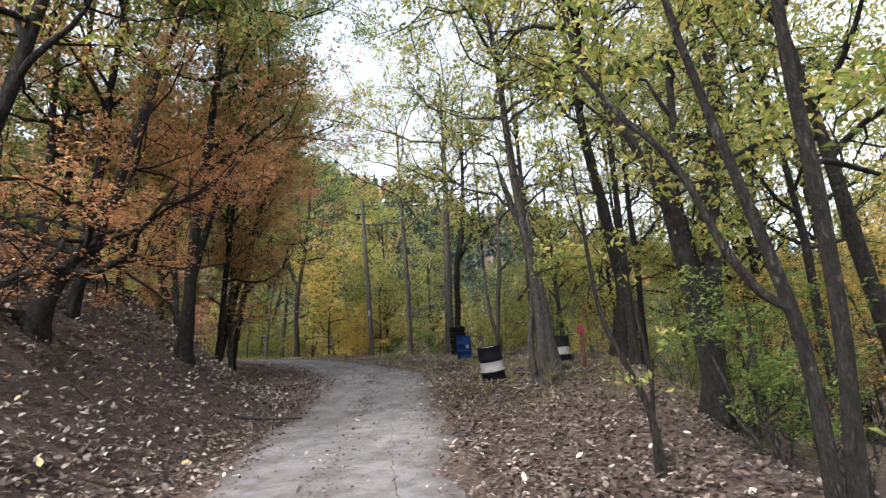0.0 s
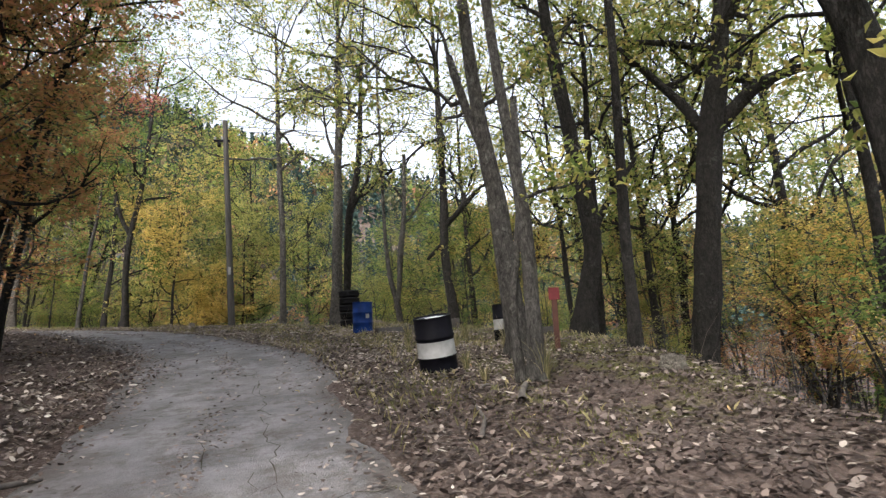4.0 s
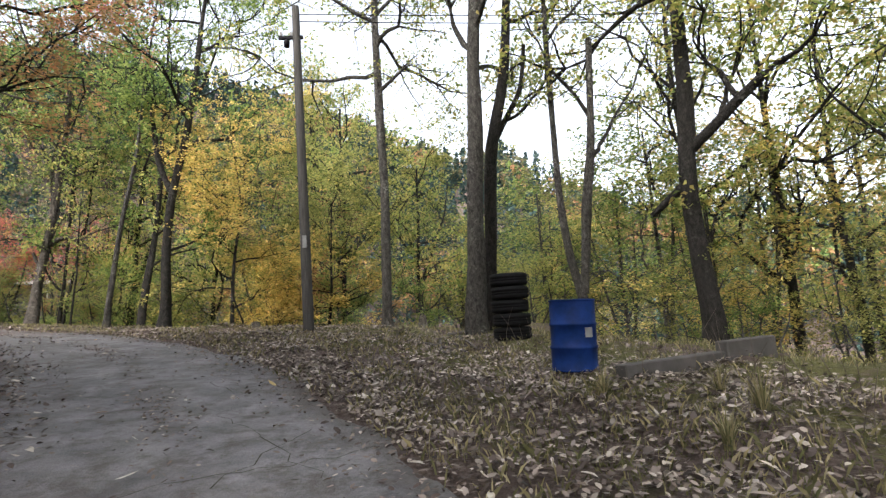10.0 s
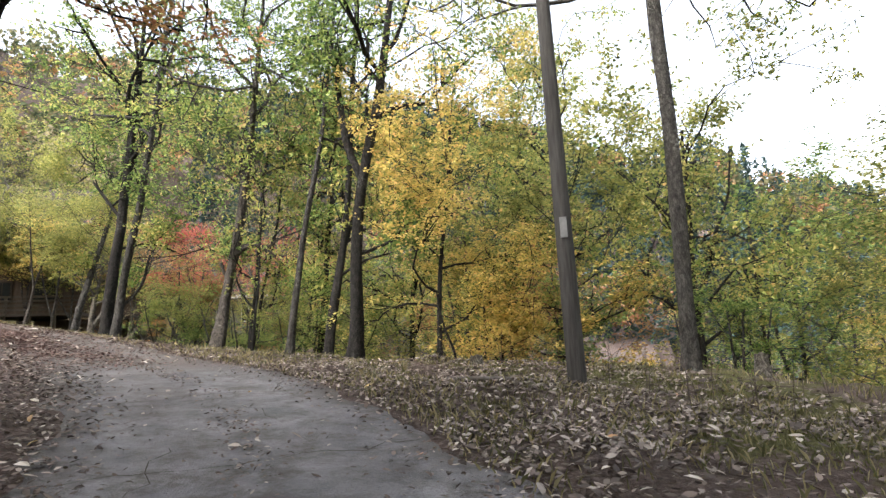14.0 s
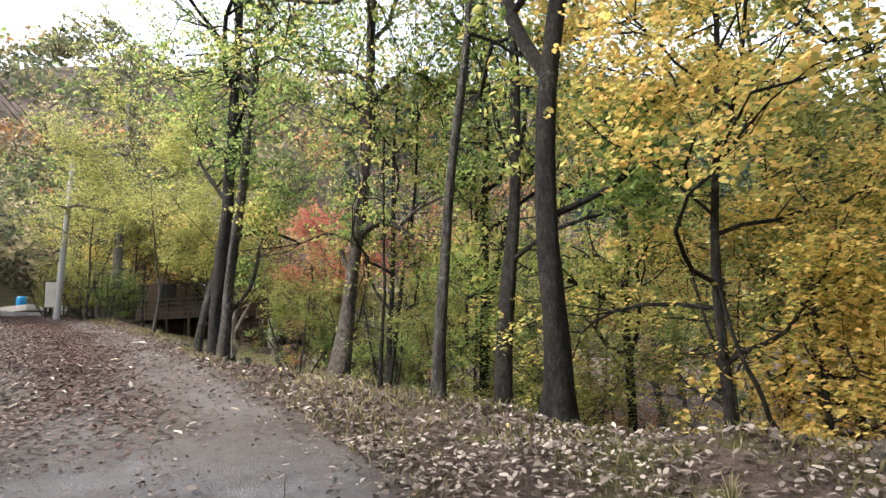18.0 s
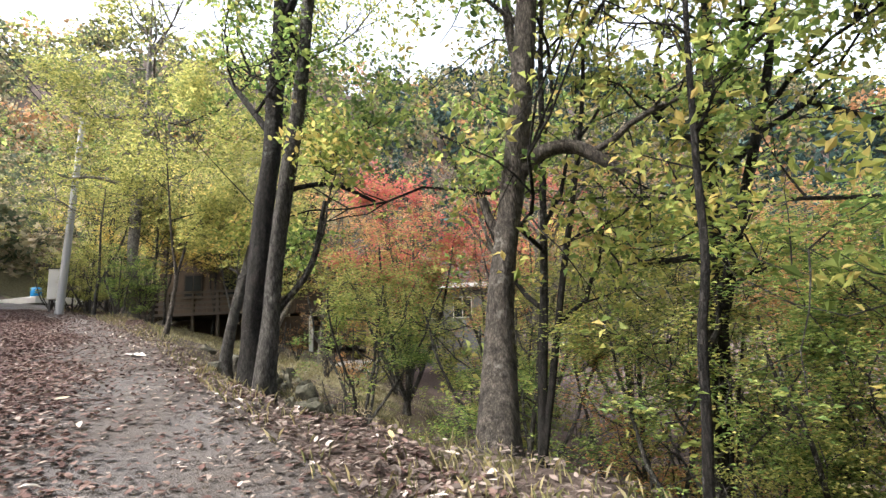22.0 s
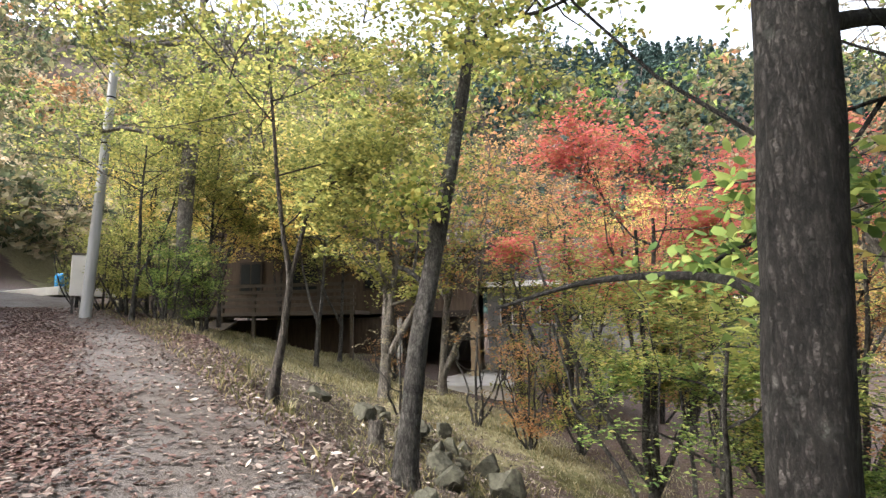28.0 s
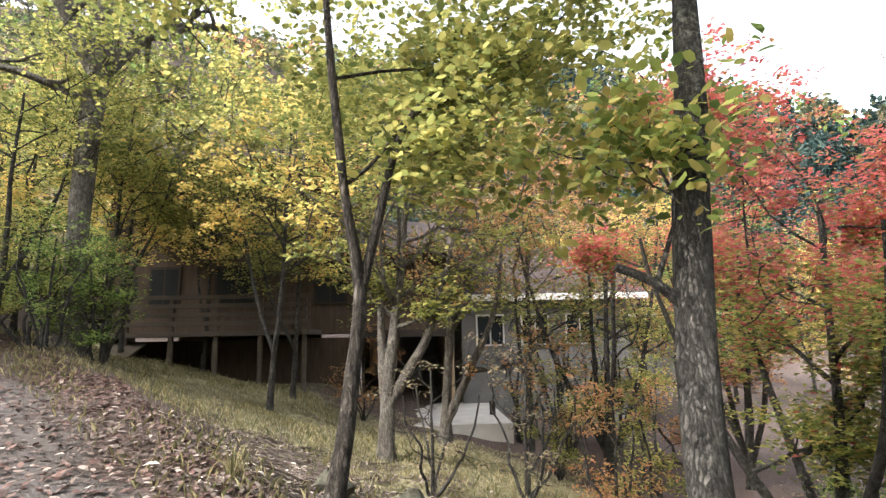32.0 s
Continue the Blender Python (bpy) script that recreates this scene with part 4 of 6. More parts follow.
oak(-13.8, 32.68, 13, 0.16, seed=11, label="leaning oak with pale worn bark and one crooked limb", kind="green", low=0.45, six=True, leaf=0.085, leaves=15000, spread=4.6, bark=M_BARK_WORN, crook=0.36, bends=[(0, 0, 0, 0.2), (-0.3, 0.6, 0.95, 0.165), (-0.32, 0.8, 1.7, 0.15), (-0.25, 0.85, 2.3, 0.135), (-0.1, 0.88, 3.0, 0.14), (0.05, 0.95, 4.0, 0.13), (0.25, 0.95, 5.5, 0.11)], boughs=[[(-0.05, 0.9, 3.1, 0.09), (0.2, 1.0, 3.32, 0.085), (0.55, 1.15, 3.35, 0.075), (0.8, 1.25, 3.15, 0.065), (1.0, 1.35, 3.0, 0.05)], [(-0.25, 0.84, 2.3, 0.058), (-0.4, 0.8, 2.6, 0.052), (-0.48, 0.78, 2.85, 0.05)], [(0.05, 0.95, 4.2, 0.07), (-0.3, 1.4, 5.2, 0.06), (-0.5, 1.7, 6.5, 0.045)]])
oak(-18.2, 33.25, 13, 0.17, seed=12, label="dark oak standing close to the lane's edge", kind="green", low=0.45, six=True, leaf=0.085, leaves=14000, spread=4.6, bends=[(0, 0, 0, 0.21), (-0.06, 0.1, 0.9, 0.17), (0.0, 0.1, 2.0, 0.158), (0.05, 0.2, 3.4, 0.15), (0.12, 0.3, 5.0, 0.14)], boughs=[[(0.08, 0.25, 4.2, 0.06), (-0.5, 0.2, 4.9, 0.05), (-1.2, 0.3, 5.6, 0.035)], [(0.04, 0.18, 3.2, 0.045), (0.5, 1.1, 3.5, 0.04), (0.8, 1.9, 3.3, 0.03)], [(0.0, 0.12, 1.95, 0.035), (-0.4, 0.7, 2.2, 0.026), (-1.2, 1.0, 2.25, 0.02), (-2.0, 1.1, 2.1, 0.011)]])
oak(-17.6, 33.0, 13, 0.125, seed=13, label="lichen-spotted oak beside a darker trunk", kind="green", under="oak", under_at=0.4, low=0.45, six=True, leaf=0.085, leaves=12000, bark=M_BARK_GREY, bends=[(0, 0, 0, 0.155), (-0.05, 0.15, 1.0, 0.125), (0.05, 0.17, 2.0, 0.118), (0.25, 0.17, 3.1, 0.112), (0.5, 0.22, 4.6, 0.1)], boughs=[[(-0.02, 0.16, 1.3, 0.05), (0.4, 0.5, 2.0, 0.045), (0.5, 0.7, 3.0, 0.035)]])
oak(-22.05, 35.4, 11, 0.12, seed=214, label="lichen-grey oak leaning over the rocky bank", low=0.5, bark=M_BARK_GREY, leaves=9000, spread=3.6, limbs=10, leaf=0.085, six=True, bends=[(0, 0, 0, 0.14), (0.08, 0.05, 1.0, 0.112), (0.03, 0.35, 2.0, 0.105), (0.1, 0.6, 3.0, 0.1), (0.14, 0.85, 4.0, 0.088), (0.14, 1.2, 5.2, 0.075)], boughs=[[(0.05, 0.4, 2.2, 0.035), (-0.15, 0.35, 2.4, 0.03), (-0.35, 0.3, 2.5, 0.025)]])
oak(-12.6, 36.0, 12, 0.13, (0.6, 0.4), 18, "crooked oak with dark limbs on the lower slope", crook=0.42, low=0.28, forks=((0.3, 0.6, 1.8, 0.9),))
oak(-9.2, 35.4, 9, 0.09, (0.5, 0.3), 19, "slim crooked oak on the lower slope", crook=0.42, leaves=6000, low=0.3)
# the outer side of the first stretch
near = dict(leaf=0.125, spread=3.0)
oak(7.3, 15.9, 13, 0.27, seed=21, label="stout oak with spreading limbs at the slope's edge", low=0.55, leaves=7000, leaf=0.135, bends=[(0, 0, 0, 0.34), (0.03, 0, 0.6, 0.29), (0.24, -0.22, 2.6, 0.275), (0.43, -0.4, 4.3, 0.27), (0.61, -0.57, 6.1, 0.26), (0.88, -0.81, 7.3, 0.22), (1.04, -0.96, 8.2, 0.19)], boughs=[[(0.6, -0.5, 6.0, 0.13), (0.28, -0.26, 6.8, 0.11), (-0.1, 0.1, 7.6, 0.09), (-0.75, 0.7, 8.9, 0.06)], [(0.62, -0.55, 5.9, 0.16), (1.2, -1.1, 6.65, 0.14), (1.56, -1.44, 6.9, 0.12), (2.2, -1.9, 7.0, 0.08)]])
oak(3.92, 8.86, 11, 0.17, seed=22, label="crooked dark oak leaning over the lane", low=0.55, leaves=5500, crook=0.4, bends=[(0, 0, 0, 0.21), (0.15, -0.12, 0.45, 0.18), (0.11, -0.09, 1.0, 0.18), (0.05, -0.04, 1.8, 0.165), (0.05, -0.04, 2.5, 0.145), (0, 0, 3.3, 0.14), (-0.05, 0.03, 3.9, 0.15), (-0.35, 0.25, 4.9, 0.13), (-0.7, 0.5, 6.0, 0.11)], boughs=[[(-0.05, 0.03, 3.8, 0.09), (0.3, 0.1, 4.6, 0.08), (0.5, 0.2, 6.0, 0.06)], [(0.08, -0.06, 1.2, 0.1), (0.35, 0.2, 2.0, 0.09), (0.3, 0.3, 3.4, 0.07)]], **near)
oak(2.05, 3.15, 8, 0.085, seed=23, label="dark leaning oak beside the lane's start", leaves=7000, low=0.5, bends=[(0, 0, 0, 0.077), (0.007, -0.007, 0.338, 0.058), (0.068, -0.045, 0.825, 0.046), (0.128, -0.083, 1.35, 0.043), (0.158, -0.105, 1.987, 0.042), (0.15, -0.098, 2.475, 0.041), (0.18, -0.112, 2.925, 0.037)], boughs=[[(0.15, -0.105, 2.175, 0.024), (0.375, 0.075, 2.325, 0.021), (0.825, 0.225, 2.25, 0.014)]], leaf=0.085, spread=2.4, kind="green", under="oak")
oak(1.93, 3.1, 7, 0.07, seed=33, label="bent oak sending a long limb over the lane", leaves=5000, low=0.55, bends=[(0, 0, 0, 0.052), (0, 0, 0.336, 0.045), (0.028, -0.017, 0.644, 0.041), (0.028, -0.017, 1.064, 0.037), (0.006, 0, 1.512, 0.037), (-0.073, 0.045, 1.904, 0.034), (-0.101, 0.062, 2.24, 0.032), (-0.168, 0.106, 2.716, 0.030), (-0.235, 0.151, 3.276, 0.026)], boughs=[[(0.017, -0.011, 1.4, 0.029), (-0.095, 0.056, 1.501, 0.028), (-0.224, 0.14, 1.826, 0.028), (-0.319, 0.202, 2.24, 0.026), (-0.437, 0.28, 2.576, 0.024), (-0.599, 0.381, 2.834, 0.021), (-0.818, 0.521, 3.36, 0.015)]], leaf=0.085, spread=2.4, kind="green", under="oak")
oak(1.76, 5.16, 3.4, 0.03, seed=34, label="thin crooked sapling among dry leaves", leaves=260, spread=0.9, leaf=0.08, limbs=5, low=0.5, bends=[(0, 0, 0, 0.045), (0.0, 0.02, 0.3, 0.035), (0.02, 0.05, 0.55, 0.03), (-0.1, 0.15, 0.95, 0.027), (-0.25, 0.3, 1.5, 0.024), (-0.28, 0.3, 2.1, 0.02)], boughs=[[(0.01, 0.03, 0.5, 0.022), (0.06, 0.05, 0.9, 0.02), (0.02, 0.05, 1.6, 0.016)]])
oak(5.0, 16.79, 14, 0.21, seed=24, label="kinked oak with dark bark beside the concrete wall", leaf=0.135, low=0.5, leaves=5500, bends=[(0, 0, 0, 0.25), (0.23, -0.14, 1.05, 0.21), (0.44, -0.27, 2.15, 0.2), (0.32, -0.19, 3.35, 0.19), (0.24, -0.15, 4.6, 0.18), (0.14, -0.09, 5.65, 0.16), (0.04, -0.02, 7.25, 0.14)], boughs=[[(0.43, -0.26, 2.2, 0.08), (0.9, -0.3, 3.0, 0.07), (1.6, -0.5, 3.9, 0.05)]])
oak(1.95, 12.28, 12, 0.11, seed=25, label="double-stemmed oak with dry grass at its foot", low=0.5, leaves=3500, bark=M_BARK_GREY, bends=[(0, 0, 0, 0.13), (0.02, 0, 0.25, 0.115), (0.04, -0.02, 1.15, 0.1), (0.07, -0.04, 1.9, 0.095), (0.03, 0, 2.85, 0.085), (-0.04, 0.02, 3.65, 0.08), (-0.1, 0.04, 5.0, 0.07)], boughs=[[(-0.16, 0.08, 0.0, 0.075), (-0.2, 0.1, 0.9, 0.065), (-0.08, 0.05, 1.7, 0.055), (0.06, 0, 2.6, 0.05), (0.12, 0, 4.0, 0.045)]], **near)
oak(2.51, 14.28, 14, 0.18, seed=26, label="leaning oak with shaggy bark behind the banded drum", leaf=0.135, low=0.5, leaves=5500, bark=M_BARK_GREY, bends=[(0, 0, 0, 0.24), (0, 0, 0.3, 0.2), (-0.07, 0.03, 1.6, 0.178), (-0.14, 0.07, 2.9, 0.165), (-0.22, 0.1, 3.8, 0.145), (-0.27, 0.13, 5.1, 0.12), (-0.31, 0.14, 5.7, 0.11)], boughs=[[(-0.18, 0.08, 3.5, 0.09), (-0.4, 0.18, 4.2, 0.085), (-0.55, 0.25, 4.9, 0.075), (-0.68, 0.3, 5.6, 0.06)]])
oak(4.6, 14.1, 12, 0.1, (0.5, -0.3), 28, leaves=4000, low=0.5)
oak(6.3, 18.6, 13, 0.12, (0.6, 0.0), 29, leaf=0.135, leaves=5000, low=0.45)
oak(8.4, 12.4, 12, 0.12, (0.4, 0.3), 30, leaf=0.135, leaves=5500, low=0.4)
oak(6.2, 7.6, 12, 0.13, (-0.3, 0.6), 31, low=0.42, leaves=5500, **near)
oak(3.9, 1.6, 11, 0.13, (-0.5, 0.6), 32, low=0.42, leaves=5000, **near)
oak(9.5, 20.5, 13, 0.13, (0.3, 0.3), 35, leaf=0.12, leaves=6000, low=0.35)
oak(7.6, 22.5, 12, 0.1, (0.4, 0.2), 36, leaf=0.12, leaves=5000, low=0.35)
# the bank on the inner side
oak(-5.37, 10.89, 10, 0.11, seed=41, label="slim dark tree with green sprays on the leaf-covered bank", kind="green", low=0.45, leaves=16000, leaf=0.1, spread=3.2, under="orange", under_at=0.3, bends=[(0, 0, 0, 0.15), (0.08, 0.04, 1.2, 0.125), (0.16, 0.08, 2.7, 0.105), (0.4, 0.2, 4.9, 0.09), (0.55, 0.27, 6.1, 0.07)], boughs=[[(0.3, 0.15, 4.0, 0.05), (1.1, 0.3, 4.6, 0.045), (2.0, 0.5, 5.4, 0.03)]])
oak(-5.9, 7.6, 2.1, 0.11, seed=42, label="low spreading maple with rust-brown leaves on the bank", kind="rust", leaves=22000, name="maple_tree", group="maples on the bank", low=0.45, spread=3.3, limbs=16, rise=-0.35, leaf=0.065, flat=0.8, puff=0.14, bends=[(0, 0, 0, 0.15), (0.11, 0.08, 0.45, 0.135), (0.22, 0.17, 0.8, 0.11), (0.4, 0.3, 1.2, 0.07)], boughs=[[(0.05, 0.03, 0.2, 0.08), (-0.6, -0.2, 0.35, 0.07), (-1.4, -0.5, 0.5, 0.05)]])
oak(-8.0, 11.5, 10, 0.11, (0.9, 0.2), 43, kind="oak", leaves=16000, leaf=0.1, low=0.22, under="orange", under_at=0.35)
oak(-9.0, 7.5, 10, 0.12, (1.5, 0.3), 44, kind="oak", leaves=15000, leaf=0.1, low=0.25, under="orange", under_at=0.5)
oak(-7.2, 4.6, 9, 0.1, (1.6, 0.6), 58, kind="oak", leaves=12000, leaf=0.09, low=0.3, spread=3.6, under="rust", under_at=0.35)
oak(-6.8, 13.6, 11, 0.09, (3.0, 0.4), 45, kind="green", under="lime", leaves=15000, leaf=0.1, spread=3.2)
oak(-7.2, 16.5, 10, 0.1, (0.9, 0.3), 46, kind="lime", leaves=14000, leaf=0.1, under="orange", under_at=0.6, spread=3.4)
oak(-8.2, 20.2, 9, 0.1, (1.2, 0.8), 52, "maple with rusty orange sprays beside the lane", "orange", 11000, "maple_tree", "maples on the bank", leaf=0.085, flat=0.8, rise=0.2, under="lime", under_at=0.45)
oak(-10.5, 14.0, 11, 0.12, (0.8, 0.3), 47, leaves=8000)
oak(-5.4, 5.2, 9, 0.09, (1.9, 0.8), 48, kind="oak", leaves=8000, leaf=0.1, spread=3.2)
oak(-12.5, 10.0, 11, 0.12, (0.8, 0.0), 49, kind="rust", leaves=7000)
oak(-10.0, 18.5, 10, 0.1, (0.3, 0.3), 50, kind="lime", leaves=7000)
oak(-14.5, 19.5, 12, 0.13, (0.5, 0.3), 51, leaves=8000)
oak(-8.2, 18.8, 11.5, 0.1, (3.8, -0.4), 146, "leaning oak with yellow-green leaves over the lane", "lime", 13000, low=0.5, leaf=0.105, spread=3.2, under="oak")
oak(-6.4, 9.0, 10.5, 0.08, (3.0, 0.8), 57, "slender oak with green leaves leaning off the bank", "green", 15000, low=0.55, leaf=0.1, spread=3.0, under="oak")
oak(-10.0, 23.2, 8.5, 0.11, (1.4, 1.0), 59, "orange-red maple leaning over the inner side of the lane", "red", 17000, "maple_tree", "maples on the bank", low=0.42, leaf=0.08, spread=3.4, flat=0.8, under="orange", under_at=0.62, rise=0.15)
# golden maples below the verge
gold = dict(spread=2.8, rise=0.05, flat=0.75, leaf=0.06, aspect=0.6, six=True, low=0.25, puff=0.2, limbs=12)
oak(-7.24, 31.76, 7.0, 0.06, (0.5, 0.2), 53, "young maple with level layers of golden leaves", "yellow", 23000, "maple_tree", "golden maples below the verge", under="lime", under_at=0.1, **{**gold, "spread": 3.5})
oak(-6.34, 32.25, 3.4, 0.04, (0.2, 0.3), 54, "bushy maple with orange-yellow leaves below the verge", "yellow", 18000, "maple_tree", "golden maples below the verge", forks=((0.1, 1.0, 1.0, 0.9), (0.12, 4.0, 1.0, 0.9)), **{**gold, "spread": 1.8})
oak(11.1, 16.5, 3.6, 0.05, (0.2, 0.1), 55, "low maple with orange-yellow leaves on the slope", "yellow", 17000, "maple_tree", "golden maples below the verge", under="orange", forks=((0.1, 2.0, 0.9, 0.9), (0.1, 4.6, 1.0, 0.9)), **gold)
oak(12.8, 17.9, 3.2, 0.045, (0.1, 0.1), 56, "low maple with orange-yellow leaves on the slope", "yellow", 12000, "maple_tree", "golden maples below the verge", under="orange", forks=((0.1, 1.0, 0.9, 0.9), (0.1, 3.6, 1.0, 0.9)), **gold)
oak(-4.6, 33.4, 6.5, 0.06, (0.3, 0.2), 155, "young maple with level layers of yellow-green leaves", "lime", 14000, "maple_tree", "golden maples below the verge", under="yellow", under_at=0.4, **{**gold, "leaf": 0.08})
oak(-6.2, 36.0, 7.5, 0.07, (0.2, 0.2), 156, "young maple with level layers of yellow-green leaves", "lime", 14000, "maple_tree", "golden maples below the verge", under="green", under_at=0.3, **{**gold, "leaf": 0.085, "spread": 3.4})
for i, (x, y, h, kind, und) in enumerate([(-12.6, 35.7, 4.2, "lime", "green"), (-11.3, 36.6, 4.6, "lime", "green"), (-10.7, 34.9, 3.4, "green", "lime"), (-13.9, 37.4, 4.4, "lime", "orange"), (-16.6, 37.6, 3.4, "lime", "green")]):
    oak(x, y, h, 0.045, (0.2, 0.2), 160 + i, "spreading maple with layered green leaves below the lane", kind, 15000, "maple_tree", "maples below the lane", under=und, forks=((0.08, 1.0 + i, 1.0, 0.9), (0.1, 3.3 + i, 1.1, 0.9)), bark=M_BARK_GREY, low=0.2, spread=2.3, rise=0.02, flat=0.85, leaf=0.062, limbs=10, puff=0.14)
# round the house
oak(-33.01, 38.58, 13.5, 0.2, seed=61, label="large pale oak rising from a clump of bushes", low=0.5, bark=M_BARK_PALE, leaves=3600, spread=5.2, crook=0.4, bends=[(0, 0, 0, 0.24), (0.01, 0.01, 1.95, 0.2), (0.01, 0.02, 4.1, 0.2), (0.06, 0.11, 6.0, 0.23), (0.1, 0.2, 7.9, 0.14), (0.1, 0.2, 9.2, 0.1)], boughs=[[(0.03, 0.06, 5.7, 0.19), (-0.2, -0.4, 6.75, 0.16), (-0.47, -0.9, 7.8, 0.13), (-1.2, -1.9, 8.0, 0.09)], [(0.1, 0.25, 5.8, 0.16), (0.4, 0.8, 6.75, 0.13), (0.7, 1.35, 7.2, 0.1), (1.5, 2.2, 7.4, 0.07)], [(0.05, 0.1, 5.0, 0.08), (-0.9, -1.2, 5.5, 0.07), (-2.0, -2.0, 5.3, 0.05)]])
maple = dict(crook=0.2, spread=3.1, rise=0.05, flat=0.75, leaf=0.08, aspect=0.6, puff=0.2, six=True)
oak(-24.0, 35.1, 5.4, 0.05, seed=62, label="slender young maple with layered yellow-green leaves", kind="lime", leaves=40000, name="maple_tree", group="maples near the house", bark=M_BARK_WORN, low=0.44, limbs=15, bends=[(0, 0, 0, 0.068), (0.07, 0.08, 0.7, 0.054), (0.12, 0.14, 1.3, 0.046), (0.15, 0.17, 1.68, 0.042), (0.08, 0.09, 2.05, 0.03), (0.04, 0.05, 2.6, 0.027), (0, 0, 3.1, 0.024)], boughs=[[(0.15, 0.17, 1.66, 0.036), (0.21, 0.24, 2.05, 0.032), (0.3, 0.34, 2.6, 0.029), (0.37, 0.42, 2.8, 0.027), (0.5, 0.57, 3.05, 0.024)]], **{**maple, "leaf": 0.058, "spread": 2.9})
oak(-27.08, 40.5, 4.6, 0.13, (0.2, 0.4), 63, "low forked maple on the sunlit slope", "lime", 7000, "maple_tree", "maples near the house", forks=((0.15, 2.6, 1.0, 0.9), (0.2, 0.4, 1.3, 0.8)), bark=M_BARK_PALE, low=0.45, **{**maple, "spread": 2.2})
oak(-27.2, 42.9, 5.0, 0.11, (0.5, 0.3), 64, "pale twin-stemmed maple on the slope", "orange", 5000, "maple_tree", "maples near the house", forks=((0.08, 0.2, 1.3, 0.9),), bark=M_BARK_PALE, low=0.45, **maple)
for i, (x, y, h, n, kind, und) in enumerate([(-34.8, 40.4, 6.0, 14000, "lime", "lime"), (-36.4, 41.8, 6.4, 12000, "lime", "yellow"), (-30.6, 41.4, 6.2, 15000, "lime", "yellow"), (-31.8, 43.4, 6.0, 13000, "lime", "lime"), (-26.2, 45.6, 5.6, 8000, "orange", "lime"), (-37.2, 39.6, 4.8, 9000, "lime", "yellow"), (-40.5, 40.2, 4.8, 8000, "lime", "lime"), (-33.9, 37.7, 5.0, 9000, "lime", "lime"), (-35.4, 43.6, 6.0, 12000, "lime", "lime")]):
    oak(x, y, h, 0.055, (0.2, 0.1), 80 + i, "young maple with level sprays of leaves near the house", kind, n, "maple_tree", "maples near the house", under=und, low=0.45, limbs=15, forks=((0.2, 1.0 + i, 1.2, 0.9),), bark=M_BARK_GREY, **maple)
many = ((0.06, 0.5, 1.5, 0.95), (0.05, 2.0, 1.3, 0.95), (0.08, 3.4, 1.7, 0.95), (0.07, 5.0, 1.5, 0.9))
for i, (x, y, h, n, kind, und, at_) in enumerate([(-20.9, 40.3, 4.9, 22000, "red", "oak", 0.5), (-18.2, 43.4, 6.0, 9000, "red", "rust", 0.55), (-24.2, 44.6, 5.6, 8000, "orange", "lime", 0.5), (-15.6, 43.0, 6.2, 7000, "orange", "lime", 0.6), (-21.6, 46.4, 6.4, 8000, "red", "rust", 0.5)]):
    oak(x, y, h, 0.075, (0.3, 0.2), 65 + i, "many-stemmed maple turning red at the top", kind, n, "maple_tree", "red maples", under=und, under_at=at_, low=0.5, spread=2.3, rise=0.1, flat=0.78, leaf=0.085, aspect=0.7, puff=0.2, forks=many, limbs=9, bark=M_BARK_GREY)
oak(-17.2, 40.1, 7.5, 0.1, (0.6, 0.5), 75, "pale-barked tree with thin faded leaves", "pale", 5000, "maple_tree", "pale trees below the lane", bark=M_BARK_PALE, low=0.3, forks=((0.2, 0.6, 1.6, 0.9), (0.25, 3.4, 1.4, 0.9)), leaf=0.08)
oak(-13.8, 41.5, 8, 0.1, (0.3, 0.5), 76, "pale-barked tree with thin faded leaves", "pale", 5000, "maple_tree", "pale trees below the lane", bark=M_BARK_PALE, low=0.3, forks=((0.2, 1.6, 1.6, 0.9),), leaf=0.08)
oak(-19.4, 36.9, 3.2, 0.035, (0.3, 0.4), 79, "low maple shrub with level sprays of green leaves", "lime", 12000, "maple_tree", "maples below the lane", forks=many, under="green", bark=M_BARK_GREY, low=0.3, spread=1.7, rise=0.02, flat=0.88, leaf=0.06, limbs=8, puff=0.12)
oak(-15.6, 36.6, 4.0, 0.045, (0.4, 0.4), 78, "thin-stemmed maple shrub with layered green leaves", "lime", 4500, "maple_tree", "maples below the lane", forks=many, under="green", bark=M_BARK_GREY, low=0.3, spread=2.1, rise=0.05, flat=0.88, leaf=0.07, limbs=7)


# ---- understorey trees and shrubs, shared shapes ----
KINDS = {k: [tree_meshes(100 + 7 * i + 50 * j, 7.5, 0.07, k, 5600, thin=0.007, bark=M_BARK_GREY, low=0.16, spread=2.7, limbs=11, rise=0.2, leaf=0.12, flat=0.72, puff=0.3, twigs=3, crook=0.34, forks=((0.2, 1.0 + i, 1.0, 0.9),)) for i in range(2)] for j, k in enumerate(("lime", "oak", "yellow", "green", "orange", "rust", "pale"))}
WORDS = {"lime": "yellow-green young tree on the slope", "oak": "olive-leaved young oak on the slope", "yellow": "golden yellow young maple on the slope", "green": "dark green young tree on the slope", "orange": "orange-leaved young maple on the slope", "rust": "thin rust-leaved young tree on the slope", "pale": "pale thin-leaved young tree on the slope"}
SHRUBS = {k: [tree_meshes(700 + 9 * i + 30 * j, 1.9, 0.02, k, n, thin=0.002, bark=M_BARK_GREY, low=0.25, spread=0.9, limbs=6, rise=0.3, leaf=0.065, flat=0.7, puff=0.12, twigs=3, forks=tuple((0.04, 1.3 * q + i, 0.7, 0.9) for q in range(4))) for i in range(2)] for j, (k, n) in enumerate((("lime", 2200), ("green", 2600), ("orange", 1800), ("rust", 900), ("pale", 350)))}
